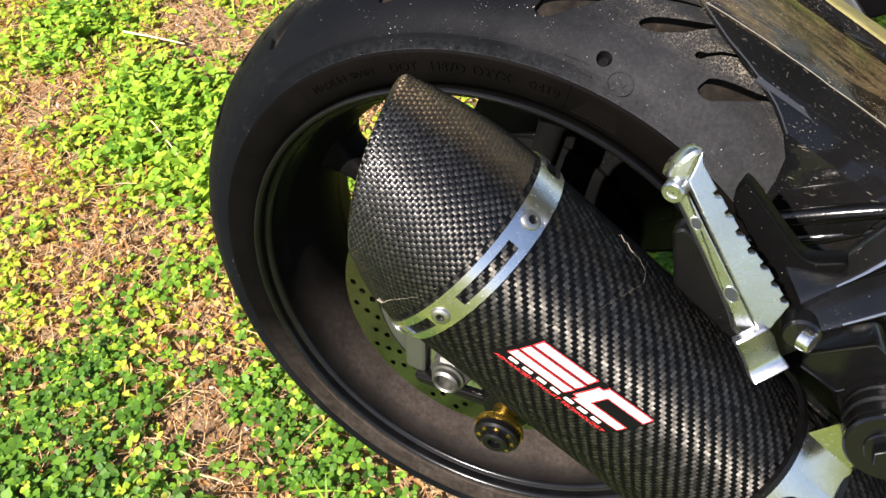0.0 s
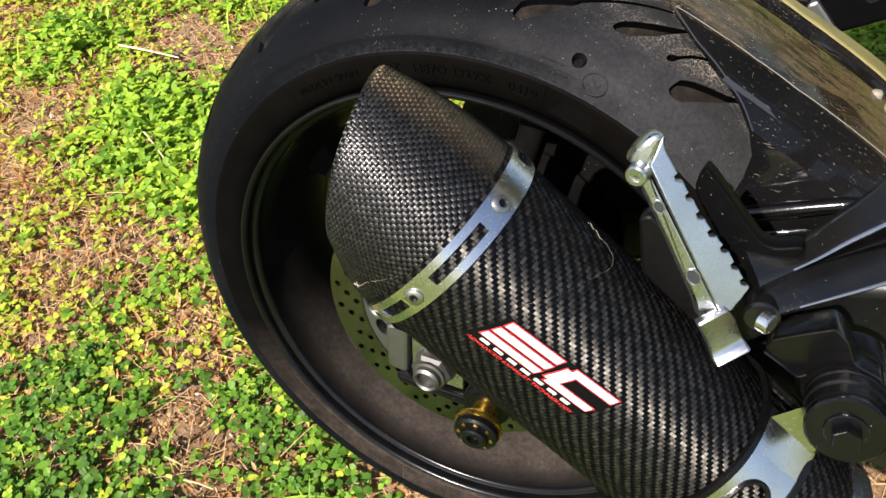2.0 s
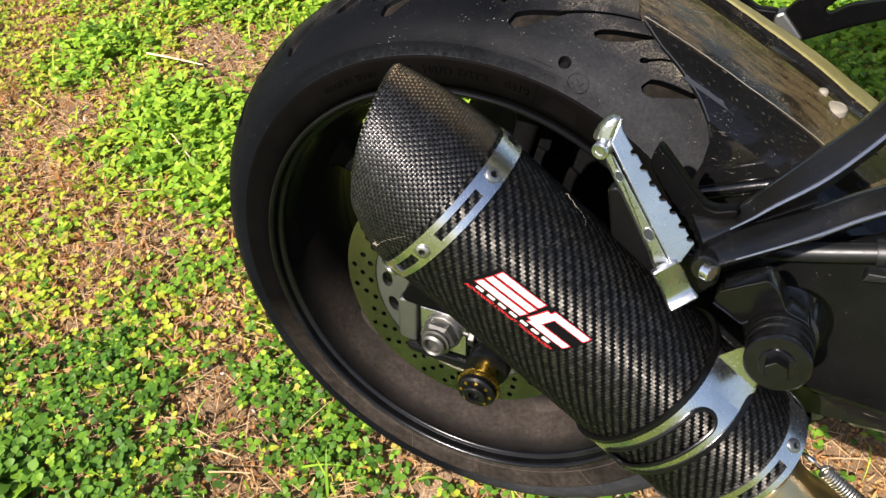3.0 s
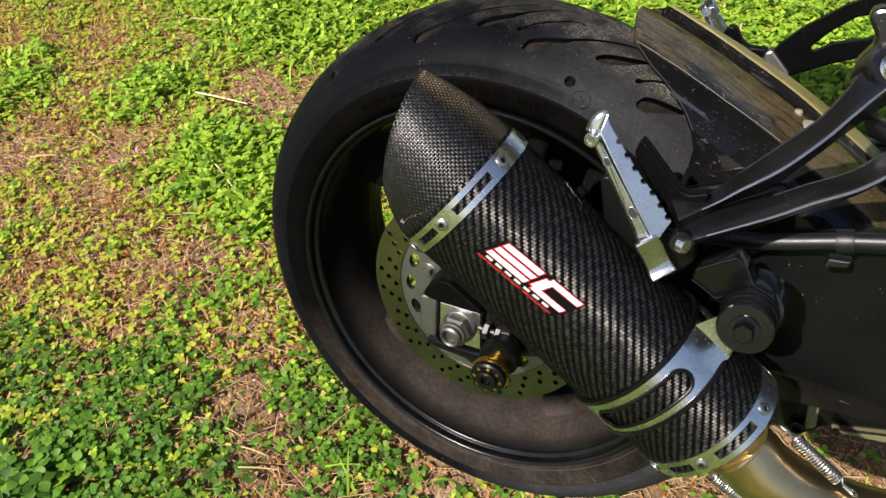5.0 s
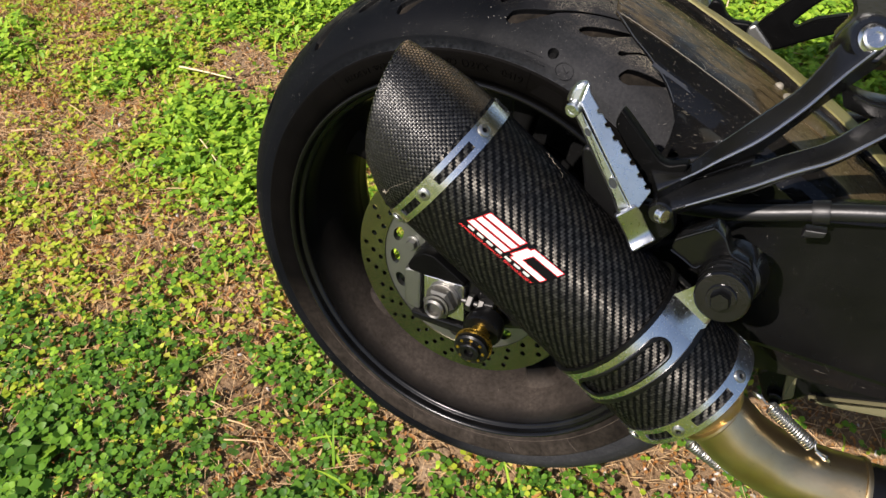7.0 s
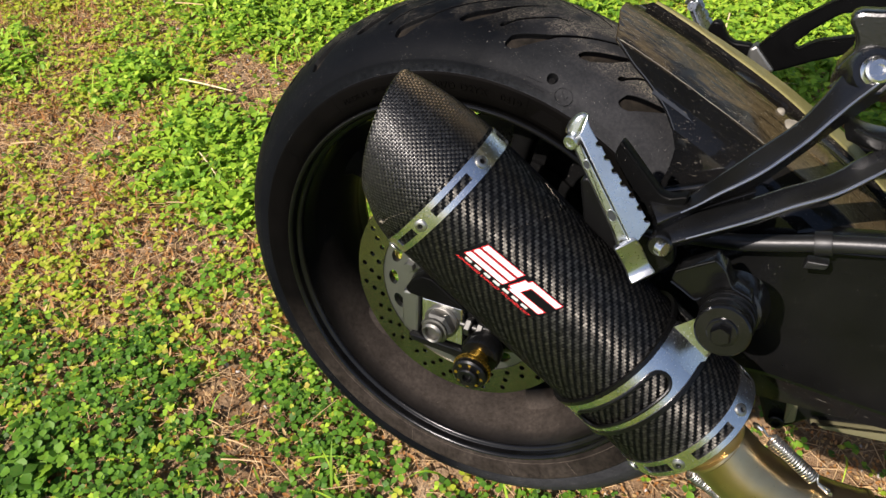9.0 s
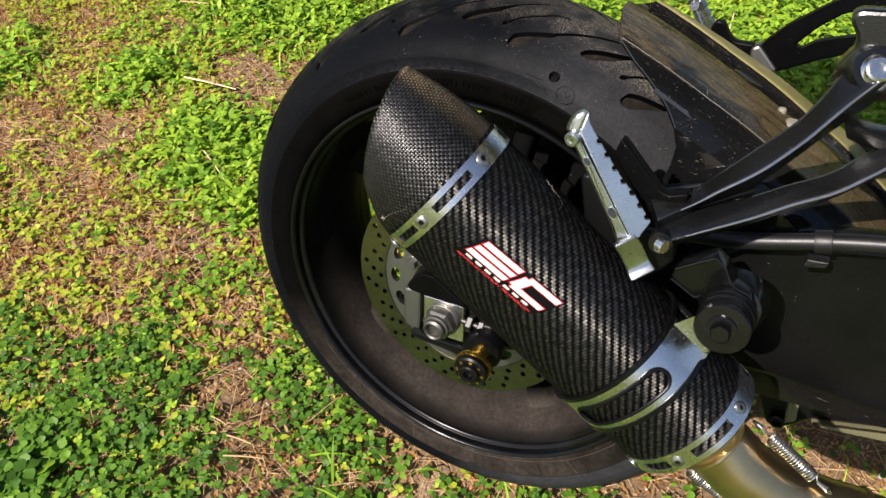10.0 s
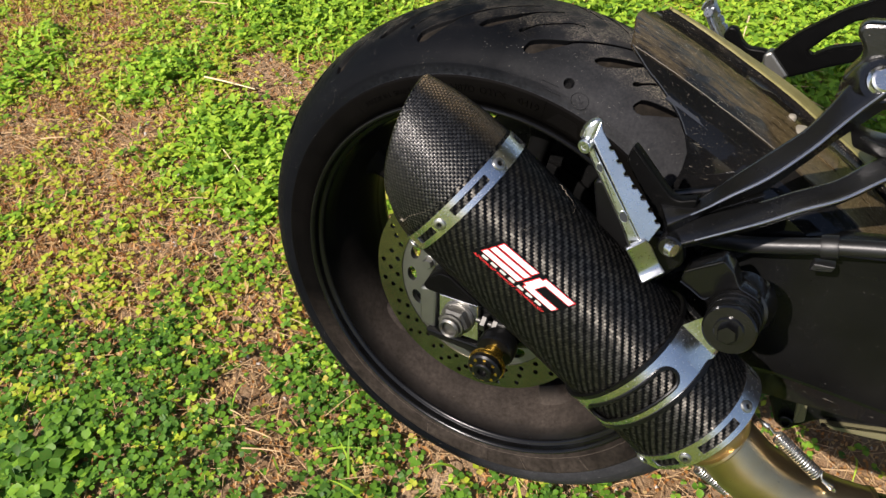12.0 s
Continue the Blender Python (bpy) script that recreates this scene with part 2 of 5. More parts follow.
def mat_carbon(name, tow, twill, gloss):
    """Woven carbon under lacquer; the mesh's UV map is in metres along and around. Each tow shines across its own fibres."""
    m = Mat(name)
    uv = m.node("SeparateXYZ", m.node("UVMap").outputs[0])
    wob = m.math("MULTIPLY", m.math("SUBTRACT", m.noise(26, 2), 0.5), 0.35)
    u = m.math("ADD", m.math("DIVIDE", uv.outputs[0], tow), wob)
    v = m.math("ADD", m.math("DIVIDE", uv.outputs[1], tow), wob)
    fu, fv = m.math("FRACT", u), m.math("FRACT", v)
    iu, iv = m.math("FLOOR", u), m.math("FLOOR", v)
    if twill:
        over = m.math("LESS_THAN", m.math("FLOORED_MODULO", m.math("SUBTRACT", iu, iv), 4.0), 1.5)
    else:
        over = m.math("LESS_THAN", m.math("FLOORED_MODULO", m.math("ADD", iu, iv), 2.0), 0.5)
    def crown(f):
        d = m.math("SUBTRACT", m.math("MULTIPLY", f, 2.0), 1.0)
        return m.math("SUBTRACT", 1.0, m.math("MULTIPLY", d, d))
    ends = 0.25 if twill else 0.9
    warp = m.math("MULTIPLY", crown(fu), m.math("POWER", crown(fv), ends))
    weft = m.math("MULTIPLY", crown(fv), m.math("POWER", crown(fu), ends))
    h = m.math("ADD", m.math("MULTIPLY", over, warp), m.math("MULTIPLY", m.math("SUBTRACT", 1.0, over), weft))
    fibre = m.node("TexNoise")
    mp = m.node("CombineXYZ", u, m.math("MULTIPLY", v, 9.0))
    m.put(fibre.inputs["Vector"], mp.outputs[0])
    fibre.inputs["Scale"].default_value = 1.4
    tone = m.node("TexWhiteNoise", m.node("CombineXYZ", iu, iv).outputs[0]).outputs[0]
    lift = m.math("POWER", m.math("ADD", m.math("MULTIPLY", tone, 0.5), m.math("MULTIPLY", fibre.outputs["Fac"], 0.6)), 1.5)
    # hoop tows painted lighter than axial ones to carry their glint
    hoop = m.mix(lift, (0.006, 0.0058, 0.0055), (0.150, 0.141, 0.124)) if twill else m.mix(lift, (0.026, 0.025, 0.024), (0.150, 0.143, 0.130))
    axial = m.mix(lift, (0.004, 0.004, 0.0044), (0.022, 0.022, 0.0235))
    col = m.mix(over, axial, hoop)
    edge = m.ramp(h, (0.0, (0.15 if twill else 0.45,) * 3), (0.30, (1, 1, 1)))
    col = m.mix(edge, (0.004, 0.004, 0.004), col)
    if not twill:
        # a brown reflection along the top, painted in together with grime
        top = m.math("ADD", m.ramp(uv.outputs[1], (0.004, (1, 1, 1)), (0.017, (0, 0, 0))), m.ramp(uv.outputs[1], (0.328, (0, 0, 0)), (0.342, (1, 1, 1))))
        col = m.mix(m.math("MULTIPLY", top, m.ramp(m.noise(150, 5, 0.7), (0.3, (0.3,) * 3), (0.65, (1.0,) * 3))), col, (0.17, 0.125, 0.075))
    m.b.inputs["Specular Tint"].default_value = (0.2, 0.2, 0.2, 1)
    tan = m.t.nodes.new("ShaderNodeTangent")
    tan.direction_type = "UV_MAP"
    m.put(m.b.inputs["Tangent"], tan.outputs[0])
    m.put(m.b.inputs["Anisotropic Rotation"], m.math("MULTIPLY", m.math("SUBTRACT", 1.0, over), 0.25))
    return m.set(color=col, metal=0.9, aniso=0.97 if twill else 0.93, rough=0.53, normal=m.bump(h, tow * (0.05 if twill else 0.09)),
                 coat=gloss, coat_rough=0.22, coat_normal=m.bump(m.math("ADD", h, m.noise(600, 2)), 0.00012))


def mat_plain(name, color, rough=0.4, metal=0.0, coat=0.0, spec=0.5):
    m = Mat(name)
    v = m.noise(60, 4)
    col = m.mix(v, tuple(c * 0.85 for c in color), tuple(min(1, c * 1.1) for c in color))
    return m.set(color=col, rough=rough, metal=metal, coat=coat, spec=spec)


def mat_leaf(name, *stops):
    """A thin leaf: light passes through it; every leaf has its own colour."""
    m = Mat(name)
    rnd = m.node("NewGeometry").outputs["Random Per Island"]
    col = m.ramp(rnd, *stops)
    col = m.mix(m.ramp(m.noise(260, 3), (0.3, (0, 0, 0)), (0.7, (0.5, 0.5, 0.5))), col, m.mix(0.5, col, (0.16, 0.15, 0.03)))
    m.set(color=col, rough=0.5, spec=0.22)
    tr = m.node("BsdfTranslucent", col)
    mx = m.node("MixShader", 0.35, m.b.outputs[0], tr.outputs[0])
    m.t.links.new(mx.outputs[0], m.out.inputs[0])
    return m.m


def mat_soil():
    m = Mat("soil")
    a, b, c = m.noise(5, 6, 0.65), m.noise(45, 6, 0.7), m.noise(220, 4, 0.7)
    col = m.ramp(m.math("ADD", m.math("MULTIPLY", a, 0.5), m.math("MULTIPLY", b, 0.5)),
                 (0.30, (0.080, 0.045, 0.022)), (0.45, (0.19, 0.115, 0.058)), (0.60, (0.31, 0.215, 0.130)), (0.75, (0.44, 0.35, 0.24)))
    col = m.mix(m.ramp(c, (0.42, (0, 0, 0)), (0.62, (1, 1, 1))), col, m.mix(0.5, col, (0.09, 0.055, 0.03)))
    # beyond the built plants the soil is grown over
    far = m.ramp(m.math("DIVIDE", m.node("VectorMath", m.coord(), operation="LENGTH").outputs["Value"], 10.0), (0.17, (0, 0, 0)), (0.26, (1, 1, 1)))
    near_side = m.ramp(m.math("MULTIPLY", m.node("SeparateXYZ", m.coord()).outputs[1], -1.0), (0.45, (0, 0, 0)), (0.70, (1, 1, 1)))
    far = m.math("MAXIMUM", far, near_side)
    grown = m.mix(m.ramp(b, (0.4, (0, 0, 0)), (0.6, (1, 1, 1))), (0.075, 0.125, 0.02), (0.17, 0.21, 0.04))
    col = m.mix(m.math("MULTIPLY", far, m.ramp(a, (0.35, (0.55,) * 3), (0.5, (0.95,) * 3))), col, grown)
    return m.set(color=col, rough=0.95, spec=0.15, normal=m.bump(m.math("ADD", b, m.math("MULTIPLY", c, 0.5)), 0.006))


RUBBER, SIDEWALL = mat_rubber(), mat_sidewall()
RIM = mat_rim()
ARM = mat_black("bracket_paint", 0.0036, 0.24, 0.0, dscale=330, lo=0.03, hi=0.09, spec=0.62)
# pale metal for a bead that stands in for a highlight
KEEL_GLINT = mat_metal("keel_glint", (0.52, 0.52, 0.54), 0.34)
# grey painted as sheen on the fender and as shade in peg holes
SHEEN_SHADE = mat_plain("sheen_shade_grey", (0.024, 0.026, 0.030), 0.25)
PAINT = mat_black("gloss_black_paint", 0.0024, 0.17, 0.0, dscale=400, lo=0.03, hi=0.07, spec=0.4)
MATT = mat_black("matt_black", 0.0016, 0.42, 0.0, dscale=330, lo=0.03, hi=0.07, spec=0.05)
OLIVE = mat_plain("olive_plastic", (0.11, 0.10, 0.055), 0.4)
GLOSS = mat_fender()
SATIN = mat_black("swingarm_paint", 0.0036, 0.24, 0.0, dscale=240, lo=0.03, hi=0.07, spec=0.17)
HOSE = mat_black("hose_rubber", 0.006, 0.42, 0.0, dscale=500, lo=0.02, hi=0.05, spec=0.4)
KHAKI = mat_khaki()
BLACKRUB = mat_black("black_rubber", 0.0026, 0.30, 0.0, dscale=500, lo=0.02, hi=0.06, spec=0.22)
STEEL = mat_metal("brushed_steel", (0.70, 0.70, 0.69), 0.25, 0.000012)
ALU = mat_metal("cast_aluminium", (0.58, 0.60, 0.61), 0.29, 0.00010)
ZINC = mat_metal("zinc_bolt", (0.38, 0.375, 0.35), 0.36)
DISC = mat_metal("disc_steel", (0.25, 0.24, 0.175), 0.18, stain=(0.20, 0.185, 0.13))
CAST = mat_metal("dull_zinc", (0.21, 0.21, 0.195), 0.46, 0.0001)
NUT = mat_metal("dark_steel_nut", (0.17, 0.165, 0.15), 0.50, 0.00008)
GUN = mat_metal("dark_bolt_steel", (0.085, 0.083, 0.078), 0.48, 0.00008)
TITAN = mat_metal("heated_steel", (0.60, 0.47, 0.27), 0.31, stain=(0.46, 0.32, 0.15))
GOLD = mat_metal("gold_anodised", (0.85, 0.52, 0.08), 0.28)
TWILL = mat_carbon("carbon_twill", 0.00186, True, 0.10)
WEAVE = mat_carbon("carbon_plain_weave", 0.0019, False, 0.25)
WHITE = mat_plain("sticker_white", (0.86, 0.86, 0.86), 0.35)
RED = mat_plain("sticker_red", (0.62, 0.03, 0.035), 0.35)
INK = mat_plain("sticker_black", (0.003, 0.003, 0.0033), 0.3, spec=0.1)
GREY = mat_plain("sticker_grey", (0.40, 0.44, 0.40), 0.4)
SCAR = mat_plain("lacquer_scar", (0.20, 0.17, 0.13), 0.75)
DULL_STRAW = mat_plain("old_straw", (0.50, 0.33, 0.165), 0.8)
STRAW = mat_plain("straw", (0.66, 0.52, 0.30), 0.7)
CREAM = mat_plain("dusty_cream", (0.20, 0.18, 0.14), 0.75)
STONE = mat_plain("pebble", (0.40, 0.36, 0.32), 0.8)


# ---- mesh helpers ----
def part(name, bm, material, parent=None, label="", sharp=32, uv=None):
    """Links a bmesh as ONE mesh object under a thing or under a part."""
    bm.normal_update()
    for e in bm.edges:
        e.smooth = not e.seam and (len(e.link_faces) != 2 or e.calc_face_angle(0) < radians(sharp))
    for f in bm.faces:
        f.smooth = True
    me = bpy.data.meshes.new(name)
    bm.to_mesh(me)
    bm.free()
    me.materials.append(material)
    ob = new(name, me)
    if parent:
        ob.parent = parent
        if parent.type == "EMPTY":
            ob.matrix_parent_inverse = parent.matrix_world.inverted() @ BIKE
    if label:
        tagged(ob, label)
    return ob


def rings(loops, closed=True, cap0=False, cap1=False, close_v=False):
    """A skin over loops of equally many points."""
    bm = bmesh.new()
    vs = [[bm.verts.new(p) for p in loop] for loop in loops]
    n = len(vs[0])
    pairs = list(zip(vs, vs[1:])) + ([(vs[-1], vs[0])] if close_v else [])
    for a, b in pairs:
        for i in range(n if closed else n - 1):
            j = (i + 1) % n
            bm.faces.new((a[i], a[j], b[j], b[i]))
    if cap0:
        bm.faces.new(vs[0][::-1])
    if cap1:
        bm.faces.new(vs[-1])
    bmesh.ops.recalc_face_normals(bm, faces=bm.faces)
    return bm


def basis(axis):
    axis = Vector(axis).normalized()
    a = axis.orthogonal().normalized()
    return axis, a, axis.cross(a)


def turned(profile, origin, axis, n=48, close=False, a0=0.0, spin=None):
    """A body turned round an axis; profile: (radius, place along the axis)."""
    axis, a, b = basis(axis)
    if spin:
        a = (Vector(spin) - axis * axis.dot(Vector(spin))).normalized()
        b = axis.cross(a)
    origin = Vector(origin)
    ang = [2 * math.pi * i / n + a0 for i in range(n)]
    loops = [[origin + axis * y + (a * math.cos(t) + b * math.sin(t)) * r for t in ang] for r, y in profile]
    return rings(loops, True, not close and profile[0][0] > 0.0004, not close and profile[-1][0] > 0.0004, close)


def smooth_path(pts, steps=8):
    """Catmull-Rom through the points."""
    pts = [Vector(p) for p in pts]
    ext = [pts[0] * 2 - pts[1], *pts, pts[-1] * 2 - pts[-2]]
    out = []
    for i in range(1, len(ext) - 2):
        p0, p1, p2, p3 = ext[i - 1:i + 3]
        for k in range(steps):
            t = k / steps
            out.append(0.5 * (2 * p1 + (p2 - p0) * t + (2 * p0 - 5 * p1 + 4 * p2 - p3) * t * t + (3 * p1 - p0 - 3 * p2 + p3) * t ** 3))
    return out + [pts[-1]]


def tube(pts, radius, n=14, steps=8, caps=True):
    """A round rod along a smooth path; radius: a number or one a path point."""
    path = smooth_path(pts, steps) if steps > 1 else [Vector(p) for p in pts]
    rad = [radius] * len(path) if not hasattr(radius, "__len__") else [
        float(np.interp(i / (len(path) - 1), np.linspace(0, 1, len(radius)), radius)) for i in range(len(path))]
    loops, up = [], None
    for i, p in enumerate(path):
        d = (path[min(i + 1, len(path) - 1)] - path[max(i - 1, 0)]).normalized()
        up = d.orthogonal().normalized() if up is None else (up - d * up.dot(d)).normalized()
        side = d.cross(up)
        loops.append([p + (up * math.cos(t) + side * math.sin(t)) * rad[i] for t in [2 * math.pi * k / n for k in range(n)]])
    return rings(loops, True, caps, caps)


def rounded(poly, r, k=3):
    """A 2D outline with its corners rounded."""
    out, n = [], len(poly)
    for i in range(n):
        p0, p, p1 = (Vector(poly[j % n]) for j in (i - 1, i, i + 1))
        a, b = p0 - p, p1 - p
        cut = min(r, a.length * 0.45, b.length * 0.45)
        s, e = p + a.normalized() * cut, p + b.normalized() * cut
        for q in range(k + 1):
            t = q / k
            out.append(s * (1 - t) ** 2 + p * 2 * t * (1 - t) + e * t * t)
    return out


def slab(outline, place, depth, bevel=0.0012):
    """A plate: a 2D outline laid by place(u, v, w) with softened edges, w from 0 to depth."""
    c = sum((Vector(p) for p in outline), Vector((0, 0))) / len(outline)
    def inset(d):
        n, res = len(outline), []
        for i in range(n):
            p0, p, p1 = (Vector(outline[j % n]) for j in (i - 1, i, i + 1))
            t = (p1 - p0)
            nrm = Vector((-t.y, t.x)).normalized() if t.length > 1e-9 else Vector((0, 0))
            res.append(p + nrm * d)
        return res
    area = sum(outline[i - 1][0] * outline[i][1] - outline[i][0] * outline[i - 1][1] for i in range(len(outline)))
    sgn = 1 if area > 0 else -1
    loops = []
    for w, d in ((0, bevel), (bevel * 0.3, bevel * 0.3), (bevel, 0), (depth - bevel, 0), (depth - bevel * 0.3, bevel * 0.3), (depth, bevel)):
        loops.append([place(q[0], q[1], w) for q in inset(sgn * d)])
    bm = rings(loops, True, True, True)
    for f in bm.faces:
        if len(f.verts) > 4:
            for e in f.edges:
                e.seam = True
    return bm


def add(bm, other):
    """Joins another bmesh into bm."""
    me = bpy.data.meshes.new("joined")
    other.to_mesh(me)
    other.free()
    bm.from_mesh(me)
    bpy.data.meshes.remove(me)
    return bm


def bike_plane(y):
    """Lays an outline of (x, z) at the bike's y, thickness towards the bike's left."""
    return lambda u, v, w: Vector((u, y + w, v))


def hex_bolt(origin, axis, across, head, washer, wr, dome=0.3):
    """A hexagon bolt head on a washer; axis points out of the surface."""
    bm = turned([(wr, 0), (wr, washer * 0.7), (wr * 0.94, washer)], origin, axis, 28)
    o = Vector(origin) + Vector(axis).normalized() * washer
    add(bm, turned([(across * 0.577, 0), (across * 0.577, head * 0.8), (across * 0.5, head), (across * 0.25, head)], o, axis, 6))
    return bm


def socket_rivet(origin, axis, r):
    """A round button head with a socket in it."""
    prof = [(r, 0), (r, r * 0.12), (r * 0.93, r * 0.26), (r * 0.66, r * 0.40), (r * 0.46, r * 0.40), (r * 0.42, r * 0.05), (0.0001, r * 0.05)]
    return turned(prof, origin, axis, 20)


# ---- the motorcycle ----
# Bike axes: x ahead, y to its left, z up in the wheel's plane; origin at the middle of the rim's right lip.
BIKE = pose(-0.0045, 0.0100, 0.302, -13.05, 0, -2.45)
MID = 0.074
moto = tagged(new("motorcycle"), "black motorcycle leaning on its side stand, with a carbon silencer", "motorcycle")
moto.matrix_world = BIKE @ Matrix.Translation((0, MID, -0.292))
bpy.context.view_layer.update()


def wheel_ring(profile, n, close=True):
    return turned(profile, (0, MID, 0), (0, 1, 0), n, close, spin=(1, 0, 0))


# tyre: the tread's grooves are cut into a fine turned skin
TREAD_R, SHOULDER_R, HALF = 0.2955, 0.2455, 0.0815


def tyre_section():
    """(radius, y) from the right bead over the crown to the left bead."""
    side = [(0.2150, -0.0690), (0.2182, -0.0735), (0.2225, -0.0782), (0.2300, -0.0806), (0.2370, -0.0820), (0.2425, -0.0826), (0.2440, -0.0824), (0.2446, -0.0808), (0.2458, -0.0812)]
    tread = []
    turns = [i / 190 for i in range(1, 342)] + [1.8 + (math.pi - 1.8) * i / 45 for i in range(45)]
    for a in turns:
        y = -HALF * math.cos(a)
        k = y / (HALF * 1.02)
        tread.append((SHOULDER_R + (TREAD_R - SHOULDER_R) * math.sqrt(max(0.0, 1 - abs(k) ** 2.15)), y))
    return side + tread + [(r, -y) for r, y in side[::-1]]


# three swept grooves a pitch: the angle of the blunt head, then (degrees past it, upper edge, lower edge) across the tread
GROOVES = (
    (86.8, ((0, -0.0670, -0.0682), (0.5, -0.0608, -0.0697), (1.2, -0.0585, -0.0701), (2.3, -0.0560, -0.0690), (4.7, -0.0515, -0.0610), (6.7, -0.0476, -0.0530), (7.6, -0.0447, -0.0482), (11.0, -0.0338, -0.0372), (15.4, -0.0204, -0.0236), (20.5, -0.0058, -0.0082))),
    (74.45, ((0, -0.0535, -0.0547), (0.4, -0.0500, -0.0560), (0.9, -0.0475, -0.0563), (2.4, -0.0426, -0.0550), (5.2, -0.0342, -0.0453), (7.2, -0.0273, -0.0330), (8.2, -0.0234, -0.0266), (12.4, -0.0066, -0.0092))),
    (66.8, ((0, -0.0524, -0.0542), (0.4, -0.0500, -0.0556), (0.9, -0.0494, -0.0542), (1.4, -0.0474, -0.0502), (2.8, -0.0402, -0.0430), (5.5, -0.0308, -0.0336), (8.0, -0.0214, -0.0241), (10.0, -0.0202, -0.0222))),
)


def groove(th, y):
    """How deep the tread is cut at the angles th and a place across it: sixteen repeats of three grooves on either half."""
    deg, pitch = np.degrees(th), 22.5
    deep = np.zeros_like(th)
    for sgn, shift in ((1, 0.0), (-1, 11.0)):
        yy = sgn * y
        if yy > 0.002:
            continue
        for head, edges in GROOVES:
            past, upper, lower = (np.array(c, float) for c in zip(*edges))
            u = (head + shift - deg) % pitch
            inside = np.minimum(np.interp(u, past, upper) - yy, yy - np.interp(u, past, lower))
            inside = np.minimum(inside, np.minimum(u + 0.15, past[-1] - u) * 0.005)
            deep = np.maximum(deep, 0.0044 * np.clip((inside + 0.0002) / 0.0006, 0, 1))
    # the round wear mark near the shoulder
    off = np.hypot((th - radians(76.08)) * 0.262, (y + 0.0768) * 1.8)
    return np.maximum(deep, 0.0034 * np.clip((0.0048 - off) / 0.0020, 0, 1))


def build_tyre(parent):
    sec = tyre_section()
    th = np.radians(np.concatenate([np.arange(48, 140, 0.10), np.arange(140, 408, 0.40)]))
    n = len(th)
    pts = np.zeros((len(sec), n, 3))
    for i, (r, y) in enumerate(sec):
        inside = 9 <= i < len(sec) - 9
        rr = r - groove(th, y) if inside else np.full(n, r)
        pts[i] = np.stack([rr * np.cos(th), np.full(n, MID + y), rr * np.sin(th)], 1)
    idx = np.arange(len(sec) * n).reshape(len(sec), n)
    a, b = idx[:-1], idx[1:]
    quads = np.stack([a, np.roll(a, -1, 1), np.roll(b, -1, 1), b], -1).reshape(-1, 4)
    me = bpy.data.meshes.new("tyre")
    me.from_pydata(pts.reshape(-1, 3).tolist(), [], quads[:, ::-1].tolist())
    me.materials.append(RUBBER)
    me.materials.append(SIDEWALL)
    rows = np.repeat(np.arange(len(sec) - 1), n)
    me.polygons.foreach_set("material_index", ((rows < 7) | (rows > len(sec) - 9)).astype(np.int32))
    me.polygons.foreach_set("use_smooth", np.ones(len(quads), bool))
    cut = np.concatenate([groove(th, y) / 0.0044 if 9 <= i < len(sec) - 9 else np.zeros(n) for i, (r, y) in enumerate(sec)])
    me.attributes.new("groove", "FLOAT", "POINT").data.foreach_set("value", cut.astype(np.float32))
    ob = new("tyre", me)
    ob.parent = parent
    ob.matrix_parent_inverse = parent.matrix_world.inverted() @ BIKE
    return tagged(ob, "worn black rear tyre with swept grooves and road dust")


tyre = build_tyre(moto)

# rim with five spokes
# half a section: bead seat, rolled lip with a broad inner chamfer, valley, rounded shoulder, dished well
RIM_HALF = [(0.2080, 0.0), (0.2150, 0.0690), (0.2172, 0.0740), (0.2179, 0.0785), (0.2177, 0.0803), (0.2168, 0.0814), (0.2157, 0.0817), (0.2146, 0.0813), (0.2136, 0.0804), (0.2128, 0.0792), (0.2123, 0.0778),
            (0.2119, 0.0745), (0.2115, 0.0728), (0.2105, 0.0720), (0.2095, 0.0717), (0.2086, 0.0712), (0.2078, 0.0704), (0.2072, 0.0693), (0.2068, 0.0680), (0.2061, 0.0620), (0.2045, 0.0500), (0.1985, 0.0330), (0.1935, 0.0180)]
RIM_PROFILE = [(r, -y) for r, y in RIM_HALF[1:]] + [(0.1920, 0.0)] + [(r, y) for r, y in RIM_HALF[:0:-1]] + [(0.2080, 0.0)]
rim = part("wheel_rim", wheel_ring(RIM_PROFILE, 160), RIM, moto, "satin black cast wheel rim")
part("wheel_hub", wheel_ring([(0.030, -0.055), (0.046, -0.055), (0.050, -0.050), (0.054, -0.030), (0.054, 0.030), (0.050, 0.055), (0.030, 0.058)], 64), RIM, rim)
for deg in (154, 82, 10, -62, 226):
    er, et = Vector((math.cos(radians(deg)), 0, math.sin(radians(deg)))), Vector((-math.sin(radians(deg)), 0, math.cos(radians(deg))))
    loops = []
    for r, w, h, y in ((0.048, 0.017, 0.026, 0.0), (0.075, 0.013, 0.022, 0.0), (0.12, 0.0105, 0.018, 0.0), (0.165, 0.0115, 0.017, 0.002), (0.186, 0.019, 0.020, 0.004), (0.1965, 0.034, 0.026, 0.005)):
        loops.append([er * r + et * (w * math.copysign(abs(math.cos(t)) ** 0.6, math.cos(t))) + Vector((0, MID + y + h * math.copysign(abs(math.sin(t)) ** 0.6, math.sin(t)), 0))
                      for t in [2 * math.pi * k / 20 for k in range(20)]])
    part("spoke", rings(loops), RIM, rim)


